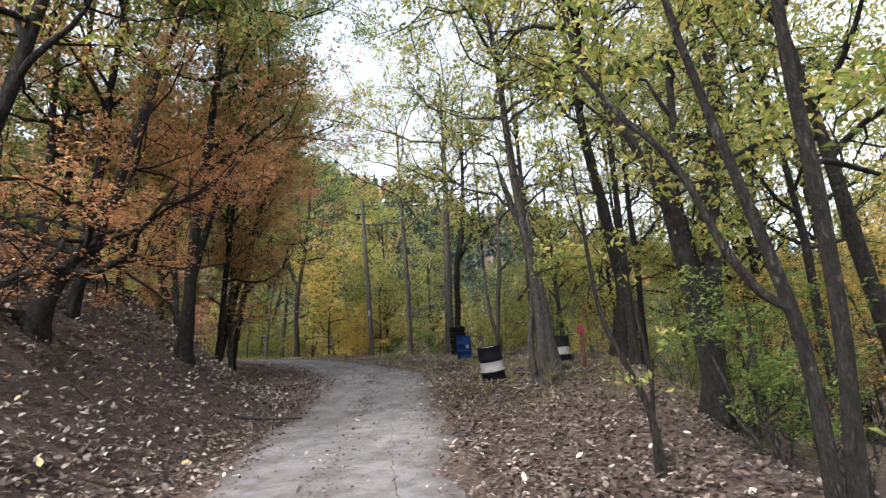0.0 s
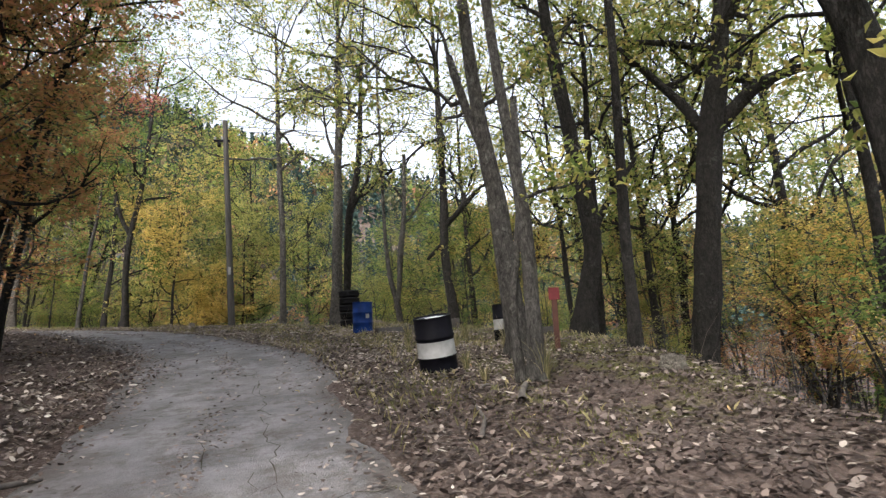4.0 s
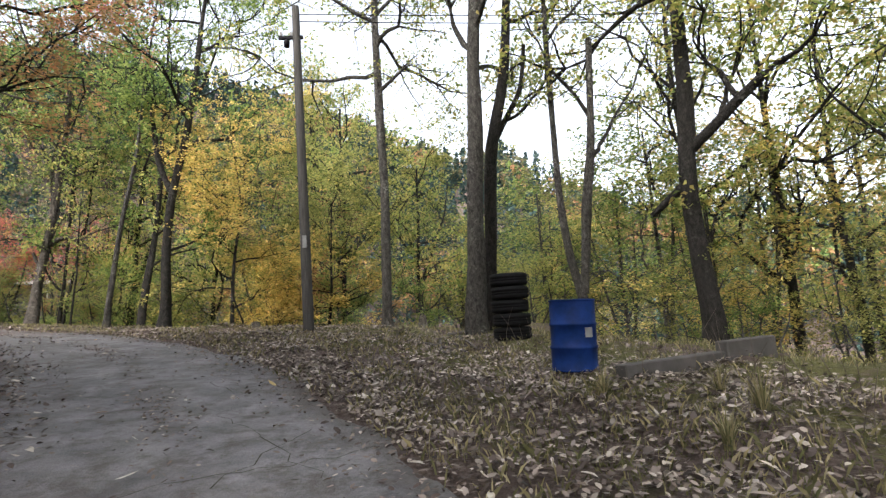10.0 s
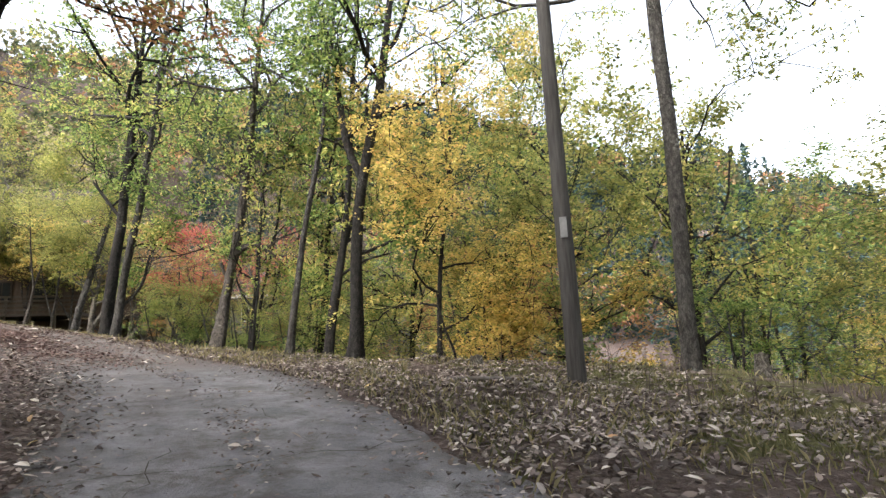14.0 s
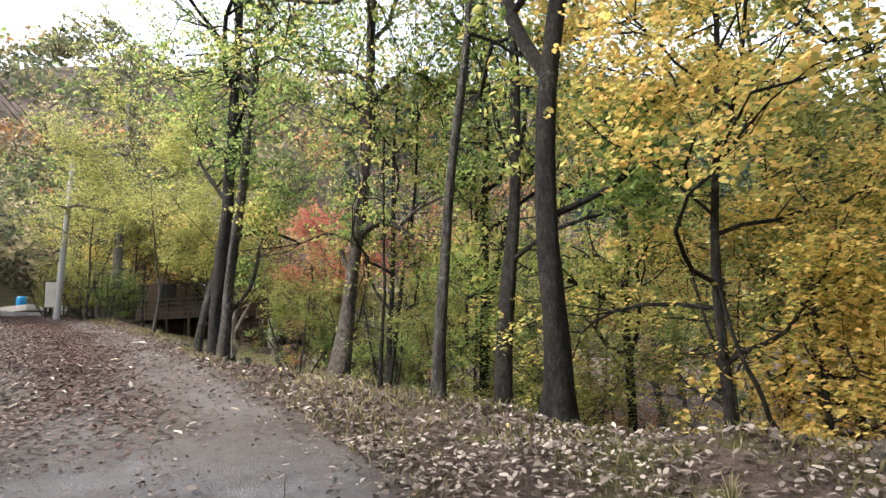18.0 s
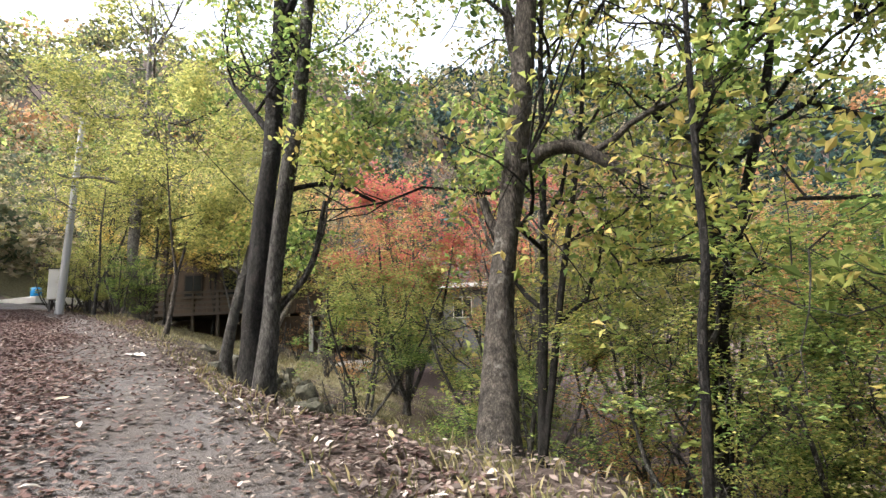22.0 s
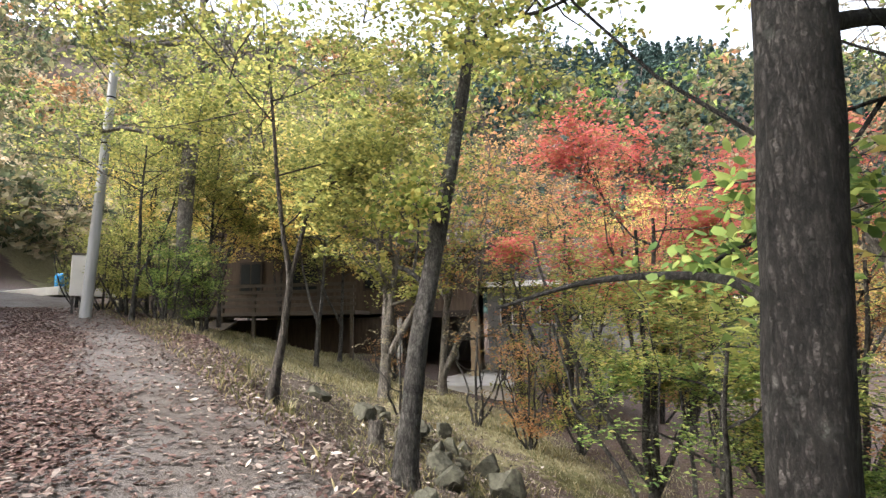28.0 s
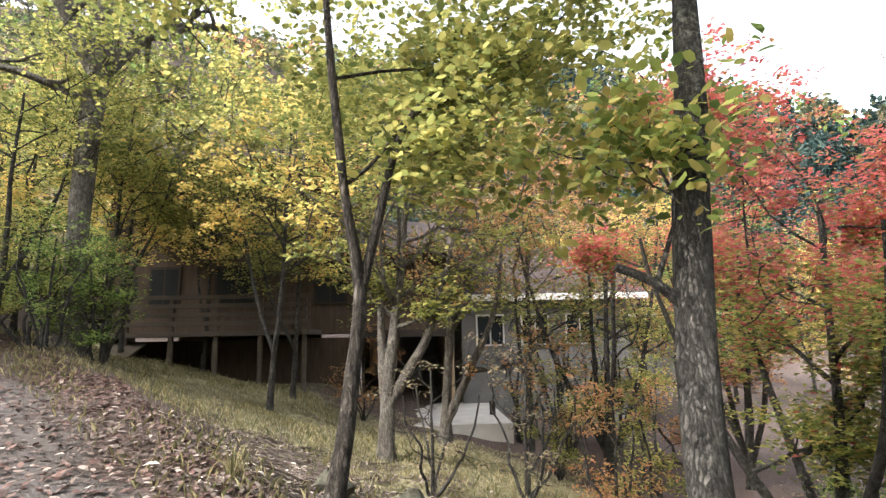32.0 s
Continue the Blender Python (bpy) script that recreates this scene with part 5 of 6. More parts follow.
SHRUB_WORDS = {"lime": "yellow-green shrub with thin stems on the slope", "green": "dense green shrub on the slope", "orange": "orange-leaved shrub on the slope", "rust": "half-bare rust-coloured shrub on the slope", "pale": "bare pale-stemmed shrub with a few dry leaves"}
TALL = [tree_meshes(900 + i, 13, 0.15, "oak", 5200, thin=0.012, low=0.3, spread=4.0, limbs=13, leaf=0.15, puff=0.3, twigs=3, crook=0.34) for i in range(3)]


def beside(s, d):
    """Plan position at arc length s, d metres to the left of the lane's middle."""
    x, y = float(np.interp(s, ARC, LINE[:, 0])), float(np.interp(s, ARC, LINE[:, 1]))
    x2, y2 = float(np.interp(s + 0.2, ARC, LINE[:, 0])), float(np.interp(s + 0.2, ARC, LINE[:, 1]))
    h = math.hypot(x2 - x, y2 - y)
    return x - (y2 - y) / h * d, y + (x2 - x) / h * d


def understorey(s, d, kind, size, k):
    x, y = beside(s, d)
    if 33 < s < 54 and 0 < d < 13 or 14 < s <= 33 and 0 < d < 9:
        return
    if math.hypot(x + 31, y - 49) > 7.5 and math.hypot(x + 20, y - 38.5) > 5.5 and not (-4 < x < 3 and 30 < y < 46):
        plant("young_tree", KINDS[kind][k % 2], x, y, WORDS[kind], "tree", "young trees on the slope", (k * 77) % 360, size, 0.1)


for k in range(16):
    plant("young_tree", KINDS[("pale", "rust", "pale", "lime")[k % 4]][k % 2], *beside(55 + 1.9 * k, 4.2 + 2.5 * (k % 3)), "pale thin-leaved tree on the inner side of the road", "tree", "young trees by the road", k * 71, 0.8 + 0.1 * (k % 4), 0.1)


for k, (x, y, size, kind) in enumerate([(-9.6, 12.4, 1.3, "green"), (-11.6, 8.2, 1.35, "orange"), (-7.6, 14.9, 1.1, "orange"), (-10.4, 16.6, 1.2, "lime"), (-12.5, 12.5, 1.3, "oak"), (-7.3, 18.0, 1.0, "orange")]):
    plant("young_tree", KINDS[kind][k % 2], x, y, "young tree with rusty leaves high on the bank", "tree", "young trees on the bank", k * 61, size, 0.1)


def shrub(x, y, kind, size, k):
    plant("shrub", SHRUBS[kind][k % 2], x, y, SHRUB_WORDS[kind], "shrub", "shrubs on the slope", (k * 83) % 360, size, 0.05)


rr = np.random.RandomState(5)
for k in range(30):
    s = rr.uniform(50, 84)
    understorey(s, rr.uniform(3.5, 18) * (1 if k % 3 else -1) - (4 if k % 3 == 0 else 0), rr.choice(["pale", "pale", "pale", "oak", "lime"]), rr.uniform(0.8, 1.4), k)
for k in range(56):
    s = 2 + 42 * (k + rr.uniform(0, 1)) / 56
    d = -lerp_table(s, EDGE) - rr.uniform(1.6, 15) - (4.5 if s > 33 else 0)
    kind = rr.choice(["lime", "oak", "yellow", "green", "orange", "pale"], p=[0.36, 0.24, 0.12, 0.14, 0.08, 0.06] if s < 18 else [0.36, 0.08, 0.38, 0.12, 0.06, 0.0] if s < 31 else [0.16, 0.12, 0.02, 0.3, 0.14, 0.26])
    if 13 < s < 33 or s >= 33 and k % 2 or k % 5 == 0:
        understorey(s, d, kind, rr.uniform(0.55, 1.2), k)
for k in range(24):
    s = 6 + 52 * rr.uniform(0, 1)
    understorey(s, -lerp_table(s, EDGE) - rr.uniform(16, 34), rr.choice(["lime", "lime", "yellow", "green"]), rr.uniform(0.8, 1.2), k)
for k in range(28):
    s = rr.uniform(16, 70)
    understorey(s, rr.uniform(5, 22), rr.choice(["lime", "oak", "pale", "rust"]), rr.uniform(0.8, 1.5), k)
for k in range(19):
    s = rr.uniform(14, 28)
    x, y = beside(s, -lerp_table(s, EDGE) - rr.uniform(5, 22))
    if k % 2 or -0.03 < math.atan2(x + 1, y - 7) < 0.36:
        continue
    plant("oak_tree", TALL[k % 3], x, y, "tall oak on the lower slope", "tree", "oaks on the lower slope", (k * 67) % 360, rr.uniform(0.85, 1.2), 0.2)
for k in range(26):
    s = rr.uniform(12, 52)
    x, y = beside(s, rr.uniform(14, 30))
    plant("young_tree", KINDS[("oak", "rust", "lime", "pale")[k % 4]][k % 2], x, y, "thin young tree in the woods inside the bend", "tree", "young trees inside the bend", k * 59, rr.uniform(0.8, 1.4), 0.1)
for k, (x, y) in enumerate([(11.6, 25.6), (11.9, 21.0), (13.4, 19.2), (15.9, 29.8), (13.5, 31.9)]):
    plant("oak_tree", TALL[k % 3], x, y, "tall oak with a full crown on the lower slope", "tree", "oaks on the lower slope", k * 97 + 20, 1.08 + 0.08 * (k % 3), 0.2)
for k, (x, y, size, kind) in enumerate([(3.0, 33.0, 1.0, "lime"), (5.0, 31.0, 0.95, "oak"), (2.0, 38.0, 1.15, "green"), (6.5, 35.0, 1.1, "lime"), (0.5, 36.0, 1.0, "lime"), (7.6, 30.2, 0.9, "yellow")]):
    plant("young_tree", KINDS[kind][k % 2], x, y, WORDS[kind], "tree", "young trees on the slope", k * 53, size, 0.1)
for k in range(70):
    s = rr.uniform(3, 46)
    x, y = beside(s, -lerp_table(s, EDGE) - rr.uniform(0.8, 8) - (4.5 if s > 35 else 0))
    if s > 35 and x < -22:
        continue
    shrub(x, y, rr.choice(["lime", "green", "orange", "rust", "pale"], p=[0.32, 0.26, 0.08, 0.14, 0.2]), rr.uniform(0.5, 1.2), k)
for k in range(26):
    s = rr.uniform(14, 50)
    x, y = beside(s, rr.uniform(4.5, 12))
    shrub(x, y, rr.choice(["rust", "pale", "lime"]), rr.uniform(0.8, 1.5), k)
for k, (x, y, size, kind) in enumerate([(-33.6, 38.2, 1.2, "lime"), (-32.6, 38.0, 1.1, "green"), (-33.5, 39.1, 1.0, "green"), (-32.5, 38.9, 1.1, "green"), (-36.8, 38.6, 1.2, "lime"), (-39.8, 38.7, 1.2, "lime"), (-30.4, 44.6, 0.9, "orange"), (-25.6, 39.4, 0.9, "pale"), (-24.8, 41.0, 1.1, "pale"), (-23.4, 40.8, 1.0, "orange"), (-23.0, 42.4, 1.2, "lime"), (-25.4, 46.2, 1.4, "orange"), (-27.0, 47.0, 1.3, "pale"), (-24.4, 47.4, 1.5, "lime"), (-26.2, 48.2, 1.5, "pale"), (-23.0, 48.6, 1.6, "orange"), (-25.0, 43.6, 1.0, "lime"), (-35.4, 38.2, 1.2, "lime"), (-37.6, 38.4, 1.2, "lime"), (-38.6, 38.0, 1.1, "lime"), (-13.6, 37.0, 1.2, "lime"), (-16.6, 38.4, 1.3, "lime"), (-12.4, 38.4, 1.5, "pale"), (-11.2, 36.6, 1.2, "lime"), (-12.0, 34.9, 0.8, "lime"), (-18.6, 35.6, 0.7, "pale"), (-10.2, 38.0, 1.4, "lime"), (-9.4, 36.8, 1.1, "orange"), (-13.0, 40.6, 1.6, "lime")]):
    shrub(x, y, kind, size, k)


# ---- woods on the far slopes ----
def far_woods(name, label, seed, n, mat, spike, keep, tall, near_, far, per, leaf):
    rng = np.random.RandomState(seed)
    r, az = np.sqrt(rng.uniform(near_**2, far**2, n)), np.radians(rng.uniform(-65, 125, n))
    x, y = -8 - r * np.sin(az), 28 + r * np.cos(az)
    ok = keep(x, y, rng.uniform(0, 1, n)) & (np.hypot(x + 30, y - 45) > 24) & (np.hypot(x + 22, y - 33) > 42)
    x, y, r = x[ok], y[ok], r[ok]
    z = land(x, y)
    h = tall * rng.uniform(0.7, 1.3, len(x))
    u = rng.uniform(0, 1, (len(x), per))
    a = rng.uniform(0, 6.283, (len(x), per))
    if spike:
        rad = h[:, None] * 0.22 * (1 - u) * (0.75 + 0.25 * np.sin(u * 40)) + 0.1
        hz = h[:, None] * u
    else:
        el = np.arccos(1 - 1.75 * u)
        lump = 1 + 0.25 * np.sin(3 * a + h[:, None]) * np.sin(4 * el + h[:, None])
        rad = h[:, None] * 0.38 * np.sin(el) * lump * rng.uniform(0.75, 1.1, u.shape)
        hz = h[:, None] * (0.62 + 0.36 * np.cos(el) * lump)
    c = np.stack([x[:, None] + rad * np.cos(a), y[:, None] + rad * np.sin(a), z[:, None] + hz], -1).reshape(-1, 3)
    v, f = leaf_quads(rng, c, leaf, 0.45, 0.7, 0.6)
    tagged(part_mesh(name, quick_mesh(name, v, f, mat)), label, "woods", kind="stuff")


def wooded(lo, hi):
    return lambda x, y, q: (wave(x, y, 60, 31) + 0.9 * q > lo) & (wave(x, y, 60, 31) + 0.9 * q < hi)


for near_, far, share, per, leaf in ((58, 105, 1.0, 190, 0.6), (100, 190, 3.0, 55, 1.25)):
    far_woods("conifer_woods", "dark blue-green conifers covering the far slope", 71, int(900 * share), M_TEAL, True, lambda x, y, q: (wave(x, y, 60, 31) + 0.9 * q > -0.1) & (-8 - x < 0.9 * (y - 28)), 9, near_, far, per, leaf)
    far_woods("yellow_green_woods", "yellow-green broadleaf woods on the hillside", 72, int(110 * share), LEAF["green"], False, wooded(-9, 0.4), 9, near_, far, per, leaf)
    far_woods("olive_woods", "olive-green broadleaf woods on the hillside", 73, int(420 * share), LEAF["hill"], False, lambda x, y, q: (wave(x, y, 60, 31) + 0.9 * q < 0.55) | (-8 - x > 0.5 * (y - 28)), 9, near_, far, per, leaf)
    far_woods("rusty_woods", "rust-coloured trees among the hillside woods", 74, int(130 * share), LEAF["rust"], False, wooded(-9, 0.5), 8, near_, far, per, leaf)
far_woods("pale_woods", "pale grey-brown thin woods behind the road's end", 78, 1500, LEAF["pale"], False, lambda x, y, q: -8 - x > 1.1 * (y - 28), 8, 50, 110, 110, 0.6)
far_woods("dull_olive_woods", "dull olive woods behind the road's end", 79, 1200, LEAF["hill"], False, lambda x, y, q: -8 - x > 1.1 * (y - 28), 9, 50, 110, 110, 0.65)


# ---- the house below the road's end ----
M_BEIGE = plain_material("beige_plaster", (0.3, 0.22, 0.14), 0.9, vary=0.2, scale=1.5)
M_DARKWOOD = plain_material("dark_stained_wood", (0.035, 0.027, 0.022), 0.8, vary=0.4, scale=5, stretch=(0.4, 4, 4))
M_GREYWOOD = plain_material("weathered_grey_boards", (0.082, 0.068, 0.056), 0.85, vary=0.3, scale=6, stretch=(0.5, 5, 5))
M_ROOF = plain_material("brown_shingle_roof", (0.045, 0.033, 0.029), 0.85, vary=0.35, scale=4, stretch=(0.4, 3, 3))
M_REDROOF = plain_material("red_tin_roof", (0.3, 0.07, 0.055), 0.5, vary=0.2, scale=2)
M_PALEWALL = plain_material("pale_wall", (0.62, 0.6, 0.56), 0.8, vary=0.1, scale=1.2)
M_DULLWALL = plain_material("dull_plaster", (0.17, 0.165, 0.155), 0.85, vary=0.25, scale=1.2)
M_GLASS = plain_material("dark_window_glass", (0.02, 0.023, 0.026), 0.15, vary=0.1, bump=0)
M_RED = plain_material("faded_red_paint", (0.13, 0.022, 0.026), 0.7, vary=0.3, scale=8)
M_AZURE = plain_material("bright_blue_plastic", (0.015, 0.2, 0.42), 0.45, vary=0.1)

M_BROWNWALL = plain_material("brown_board_wall", (0.075, 0.054, 0.04), 0.85, vary=0.3, scale=3, stretch=(4, 4, 0.5))
house = new("house")
HZ = 3.35
house.matrix_basis = pose(-30.0, 48.6, HZ, 0, 0, 210)
tagged(house, "tall brown house with a wooden deck above an open garage", "house")
# local x runs along the front to the left, local -y points away from the lane
box("wall", (5.0, -6, -0.6), (11, -5.8, 8.0), M_BEIGE, house, "rear wall")
box("wall", (2.9, -5.8, -0.6), (11, 0, 2.2), M_BROWNWALL, house, "lower wall")
box("wall", (5.0, -5.8, 2.35), (11, -0.05, 8.0), M_BROWNWALL, house, "upper wall")
box("wall", (-0.3, -5.78, 2.35), (4.99, -0.05, 5.0), M_BROWNWALL, house, "low upper wall")
box("low_roof", (-1.0, 0, 0), (4.98, 3.9, 0.14), M_ROOF, house, "low brown roof", 0.02, pose(0, 0.9, 4.95, 0, 0, 0) @ pose(0, 0, 0, 155, 0, 0))
box("low_roof", (-1.0, 0, 0), (4.98, 3.9, 0.14), M_ROOF, house, "low brown roof", 0.02, pose(0, -6.1, 4.82, 0, 0, 0) @ pose(0, 0, 0, 25, 0, 0))
box("eave_board", (-1.05, 0.86, 4.84), (4.98, 0.92, 5.02), M_GREYWOOD, house, "grey eaves board")
box("wall", (-0.3, -5.8, -0.6), (0.0, -0.05, 2.35), M_BEIGE, house, "garage side wall")
# back wall plaster is greyer and darker than the beige walls
box("wall", (0.0, -5.8, -0.6), (2.9, -5.6, 2.35), plain_material("garage_back_plaster", (0.16, 0.15, 0.16), 0.9, vary=0.2, scale=2), house, "grey back wall of the garage")
box("post", (2.72, -0.1, -0.3), (2.9, 0.08, 2.3), M_PALEWALL, house, "pale corner post")
box("lintel", (-0.3, -0.2, 2.18), (3.1, 0.1, 2.42), M_DARKWOOD, house, "dark beam")
box("deck", (4.0, 0.0, 2.32), (10.6, 2.2, 2.46), M_GREYWOOD, house, "deck of grey boards")
for k in range(6):
    box("deck_post", (4.1 + k * 1.25, 2.02, -0.6), (4.22 + k * 1.25, 2.14, 3.5), M_GREYWOOD, house, "grey deck post")
for k in range(4):
    box("rail_board", (4.0, 2.14, 2.62 + k * 0.25), (10.6, 2.17, 2.75 + k * 0.25), M_GREYWOOD, house, "weathered rail board")
for k, (a, b) in enumerate(((3.2, 4.3), (6.2, 7.5), (8.6, 9.6))):
    w = box("window", (a, -0.05, 3.3), (b, 0.02, 4.6), M_DARKWOOD, house, "dark window")
    box("pane", (a + 0.08, 0.0, 3.38), ((a + b) / 2 - 0.03, 0.03, 4.52), M_GLASS, w, "", 0.002)
    box("pane", ((a + b) / 2 + 0.03, 0.0, 3.38), (b - 0.08, 0.03, 4.52), M_GLASS, w, "", 0.002)
roof = bmesh.new()
rv = [roof.verts.new(p) for p in ((4.2, 1.6, 7.7), (12, 1.6, 7.7), (12, -3, 11.2), (4.2, -3, 11.2), (4.2, -7.2, 7.7), (12, -7.2, 7.7), (4.2, 1.6, 7.55), (12, 1.6, 7.55), (12, -3, 11.0), (4.2, -3, 11.0), (4.2, -7.2, 7.55), (12, -7.2, 7.55))]
for f in ((0, 1, 2, 3), (3, 2, 5, 4), (7, 6, 9, 8), (8, 9, 10, 11), (0, 6, 7, 1), (4, 5, 11, 10), (0, 3, 9, 6), (3, 4, 10, 9), (1, 7, 8, 2), (2, 8, 11, 5)):
    roof.faces.new([rv[i] for i in f])
roof = part("roof", roof, M_ROOF, house, "steep dark brown shingle roof")
for k in range(16):
    u0 = k / 16
    y0, z0 = 1.6 - 4.6 * u0, 7.7 + 3.5 * u0
    box("shingle_course", (4.18, 0, 0), (12.02, 0.42, 0.035), M_ROOF, roof, "", 0, pose(0, y0 - 0.36, z0 + 0.36 * 0.761, -37.3, 0, 0))
box("gable", (10.9, -5.9, 8.0), (11.0, -0.1, 9.0), M_DARKWOOD, house, "dark gable boards")
pad = new("concrete_pad")
pad.matrix_basis = pose(-30.0, 48.6, HZ, 0, 0, 210)
tagged(pad, "pale concrete forecourt in front of the garage", "pavement", kind="structure")
box("slab", (-1.6, -6, -0.9), (2.7, 3.2, -0.12), plain_material("pale_concrete_slab", (0.5, 0.48, 0.45), 0.85, vary=0.15, scale=2), pad, "", 0.02)
g = box("bollard", (-0.07, -0.07, -0.2), (0.07, 0.07, 0.75), M_DARKWOOD, None, "", 0.012)
g.matrix_basis = pose(-28.07, 47.8, float(land(-28.07, 47.8)) + 0.1)
tagged(g, "short dark wooden post at the forecourt's corner", "post")

low = new("garden_shed")
low.matrix_basis = pose(-41.5, 43.6, float(land(-41.5, 43.6)), 0, 0, 205)
tagged(low, "low dark shed standing behind the bushes", "shed")
box("body", (0, -3.2, -0.3), (5.5, 0, 1.9), M_DARKWOOD, low, "dark board walls")
box("roof", (-0.4, -3.6, 1.95), (5.9, 0.5, 2.1), M_ROOF, low, "flat brown roof", 0.02, pose(0, 0, 0, 4, 0, 0))
ramp = box("plank_ramp", (-0.4, -0.9, 0.0), (0.4, 0.9, 0.07), M_GREYWOOD, None, "")
ramp.matrix_basis = pose(-36.6, 41.9, float(land(-36.6, 41.9)) + 0.22, 14, 6, 40)
tagged(ramp, "grey board leaning on the grassy slope", "board")


def far_house(x, y, turn, width, depth, high, wall_mat, roof_mat, label, rise=1.6, base=0.0):
    ob = new("house")
    ob.matrix_basis = pose(x, y, float(land(x, y)) + base, 0, 0, turn)
    tagged(ob, label, "house")
    box("wall", (0, 0, -1.5), (width, depth, high), wall_mat, ob, "outer walls", 0.01)
    bm = bmesh.new()
    v = [bm.verts.new(p) for p in ((-0.5, -0.6, high), (width + 0.5, -0.6, high), (width + 0.5, depth / 2, high + rise), (-0.5, depth / 2, high + rise), (-0.5, depth + 0.6, high), (width + 0.5, depth + 0.6, high))]
    for f in ((0, 1, 2, 3), (3, 2, 5, 4), (0, 3, 4), (1, 5, 2), (1, 0, 4, 5)):
        bm.faces.new([v[i] for i in f])
    part("roof", bm, roof_mat, ob, "pitched roof")
    box("eave_board", (-0.5, -0.68, high - 0.16), (width + 0.5, -0.6, high + 0.06), M_PALEWALL, ob, "pale eaves board")
    n = int(width // 1.6)
    for k in range(n):
        a = 0.5 + k * 1.6
        w = box("window", (a, -0.06, high - 1.7), (a + 1.0, 0.02, high - 0.6), M_PALEWALL, ob, "window")
        box("pane", (a + 0.06, -0.08, high - 1.64), (a + 0.47, -0.05, high - 0.66), M_GLASS, w, "", 0)
        box("pane", (a + 0.53, -0.08, high - 1.64), (a + 0.94, -0.05, high - 0.66), M_GLASS, w, "", 0)
    return ob


far_house(-29.98, 49.9, 30, 6.0, 5, 3.5, M_DULLWALL, M_ROOF, "pale low annexe with a dark roof beside the tall house", 2.2, 3.35 - float(land(-29.98, 49.9)))
far_house(-29, 70, 0, 7, 5, 3.0, M_DULLWALL, M_ROOF, "pale house with a latticed window row in the valley", 1.6, 0.6)

# ---- small things by the lane ----
sign = new("meter_board")
sign.matrix_basis = pose(-35.9, 37.15, float(land(-35.9, 37.15)), 0, 0, 60)
tagged(sign, "tall cream metal cabinet on a stand beside the pole", "cabinet")
box("cabinet", (-0.28, -0.12, 0.55), (0.28, 0.12, 1.75), M_PALEWALL, sign, "cream cabinet body", 0.02)
box("cap", (-0.31, -0.15, 1.75), (0.31, 0.15, 1.8), M_CONCRETE, sign, "cap", 0.01)
for a in (-0.2, 0.2):
    box("leg", (a - 0.03, -0.03, -0.1), (a + 0.03, 0.03, 0.56), M_CONCRETE, sign, "grey leg")
bin_ = part("waste_barrel", lathe([(0, 0), (0.27, 0), (0.3, 0.1), (0.3, 0.75), (0.27, 0.86), (0.2, 0.9), (0, 0.92)], 24), M_AZURE, None, "", True)
bin_.matrix_basis = pose(-50.5, 41.4, float(land(-50.5, 41.4)) + 0.05)
tagged(bin_, "bright blue plastic barrel at the roadside", "barrel")
slab = box("roadside_slab", (-3, -1.2, -0.2), (3, 1.2, 0.16), M_PALEWALL, None, "", 0.02)
slab.matrix_basis = pose(-47, 39.8, float(land(-47, 39.8)), 0, 0, 10)
tagged(slab, "pale concrete slab beside the road's far end", "slab")

redpost = new("marker_post")
redpost.matrix_basis = pose(3.51, 14.93, float(land(3.51, 14.93)), 1, 2, -20)
tagged(redpost, "rusty red-brown post with a faded red board on top", "post")
box("stake", (-0.05, -0.045, -0.2), (0.05, 0.045, 1.05), plain_material("rusty_red_stake", (0.07, 0.032, 0.025), 0.85, vary=0.3), redpost, "wooden stake", 0.004)
box("board", (-0.1, -0.075, 0.92), (0.1, -0.05, 1.15), M_RED, redpost, "faded red board", 0.004)

sheet = bmesh.new()
bmesh.ops.create_grid(sheet, x_segments=10, y_segments=6, size=0.5)
for v in sheet.verts:
    v.co.x *= 0.36
    v.co.y *= 0.2
    v.co.z = 0.05 + 0.05 * noise.noise(v.co * 9) + 0.02 * noise.noise(v.co * 23)
ps = part("plastic_sheet", sheet, M_PALEWALL, None, "", True)
ps.matrix_basis = pose(-20.45, 32.69, float(land(-20.45, 32.69)) + 0.02, 0, 0, 20)
tagged(ps, "crumpled white plastic sheet lying on the verge", "litter")


M_DEADWOOD = plain_material("weathered_dead_wood", (0.1, 0.088, 0.08), 0.9, vary=0.45, scale=9, bump=0.5)


def stick(points, r, label, mat=None, name="fallen_branch"):
    p = np.array([(x, y, float(land(x, y)) + h) for x, y, h in points])
    me = quick_mesh(name, *tube(p, r * np.linspace(1, 0.55, len(p)), 8), mat or M_DEADWOOD, True)
    return tagged(part_mesh(name, me), label, "branch", "fallen branches")


stick([(1.28, 11.05, 0.05), (1.42, 11.4, 0.07), (1.6, 11.75, 0.06), (1.72, 12.1, 0.04)], 0.05, "pale dead branch lying on dry leaves")
stick([(0.55, 10.2, 0.02), (0.75, 10.7, 0.04), (0.8, 11.4, 0.03)], 0.028, "thin dead stick lying on dry leaves")
stick([(0.9, 11.6, 0.02), (1.15, 11.9, 0.05), (1.5, 12.2, 0.03)], 0.02, "thin dead stick lying on dry leaves")
stick([(-0.3, 27.2, 0.05), (-0.8, 26.7, 0.05), (-1.0, 25.7, 0.06), (-1.08, 24.9, 0.07), (-1.12, 24.0, 0.05), (-0.85, 23.4, 0.0)], 0.045, "old surface root crossing the mossy verge")
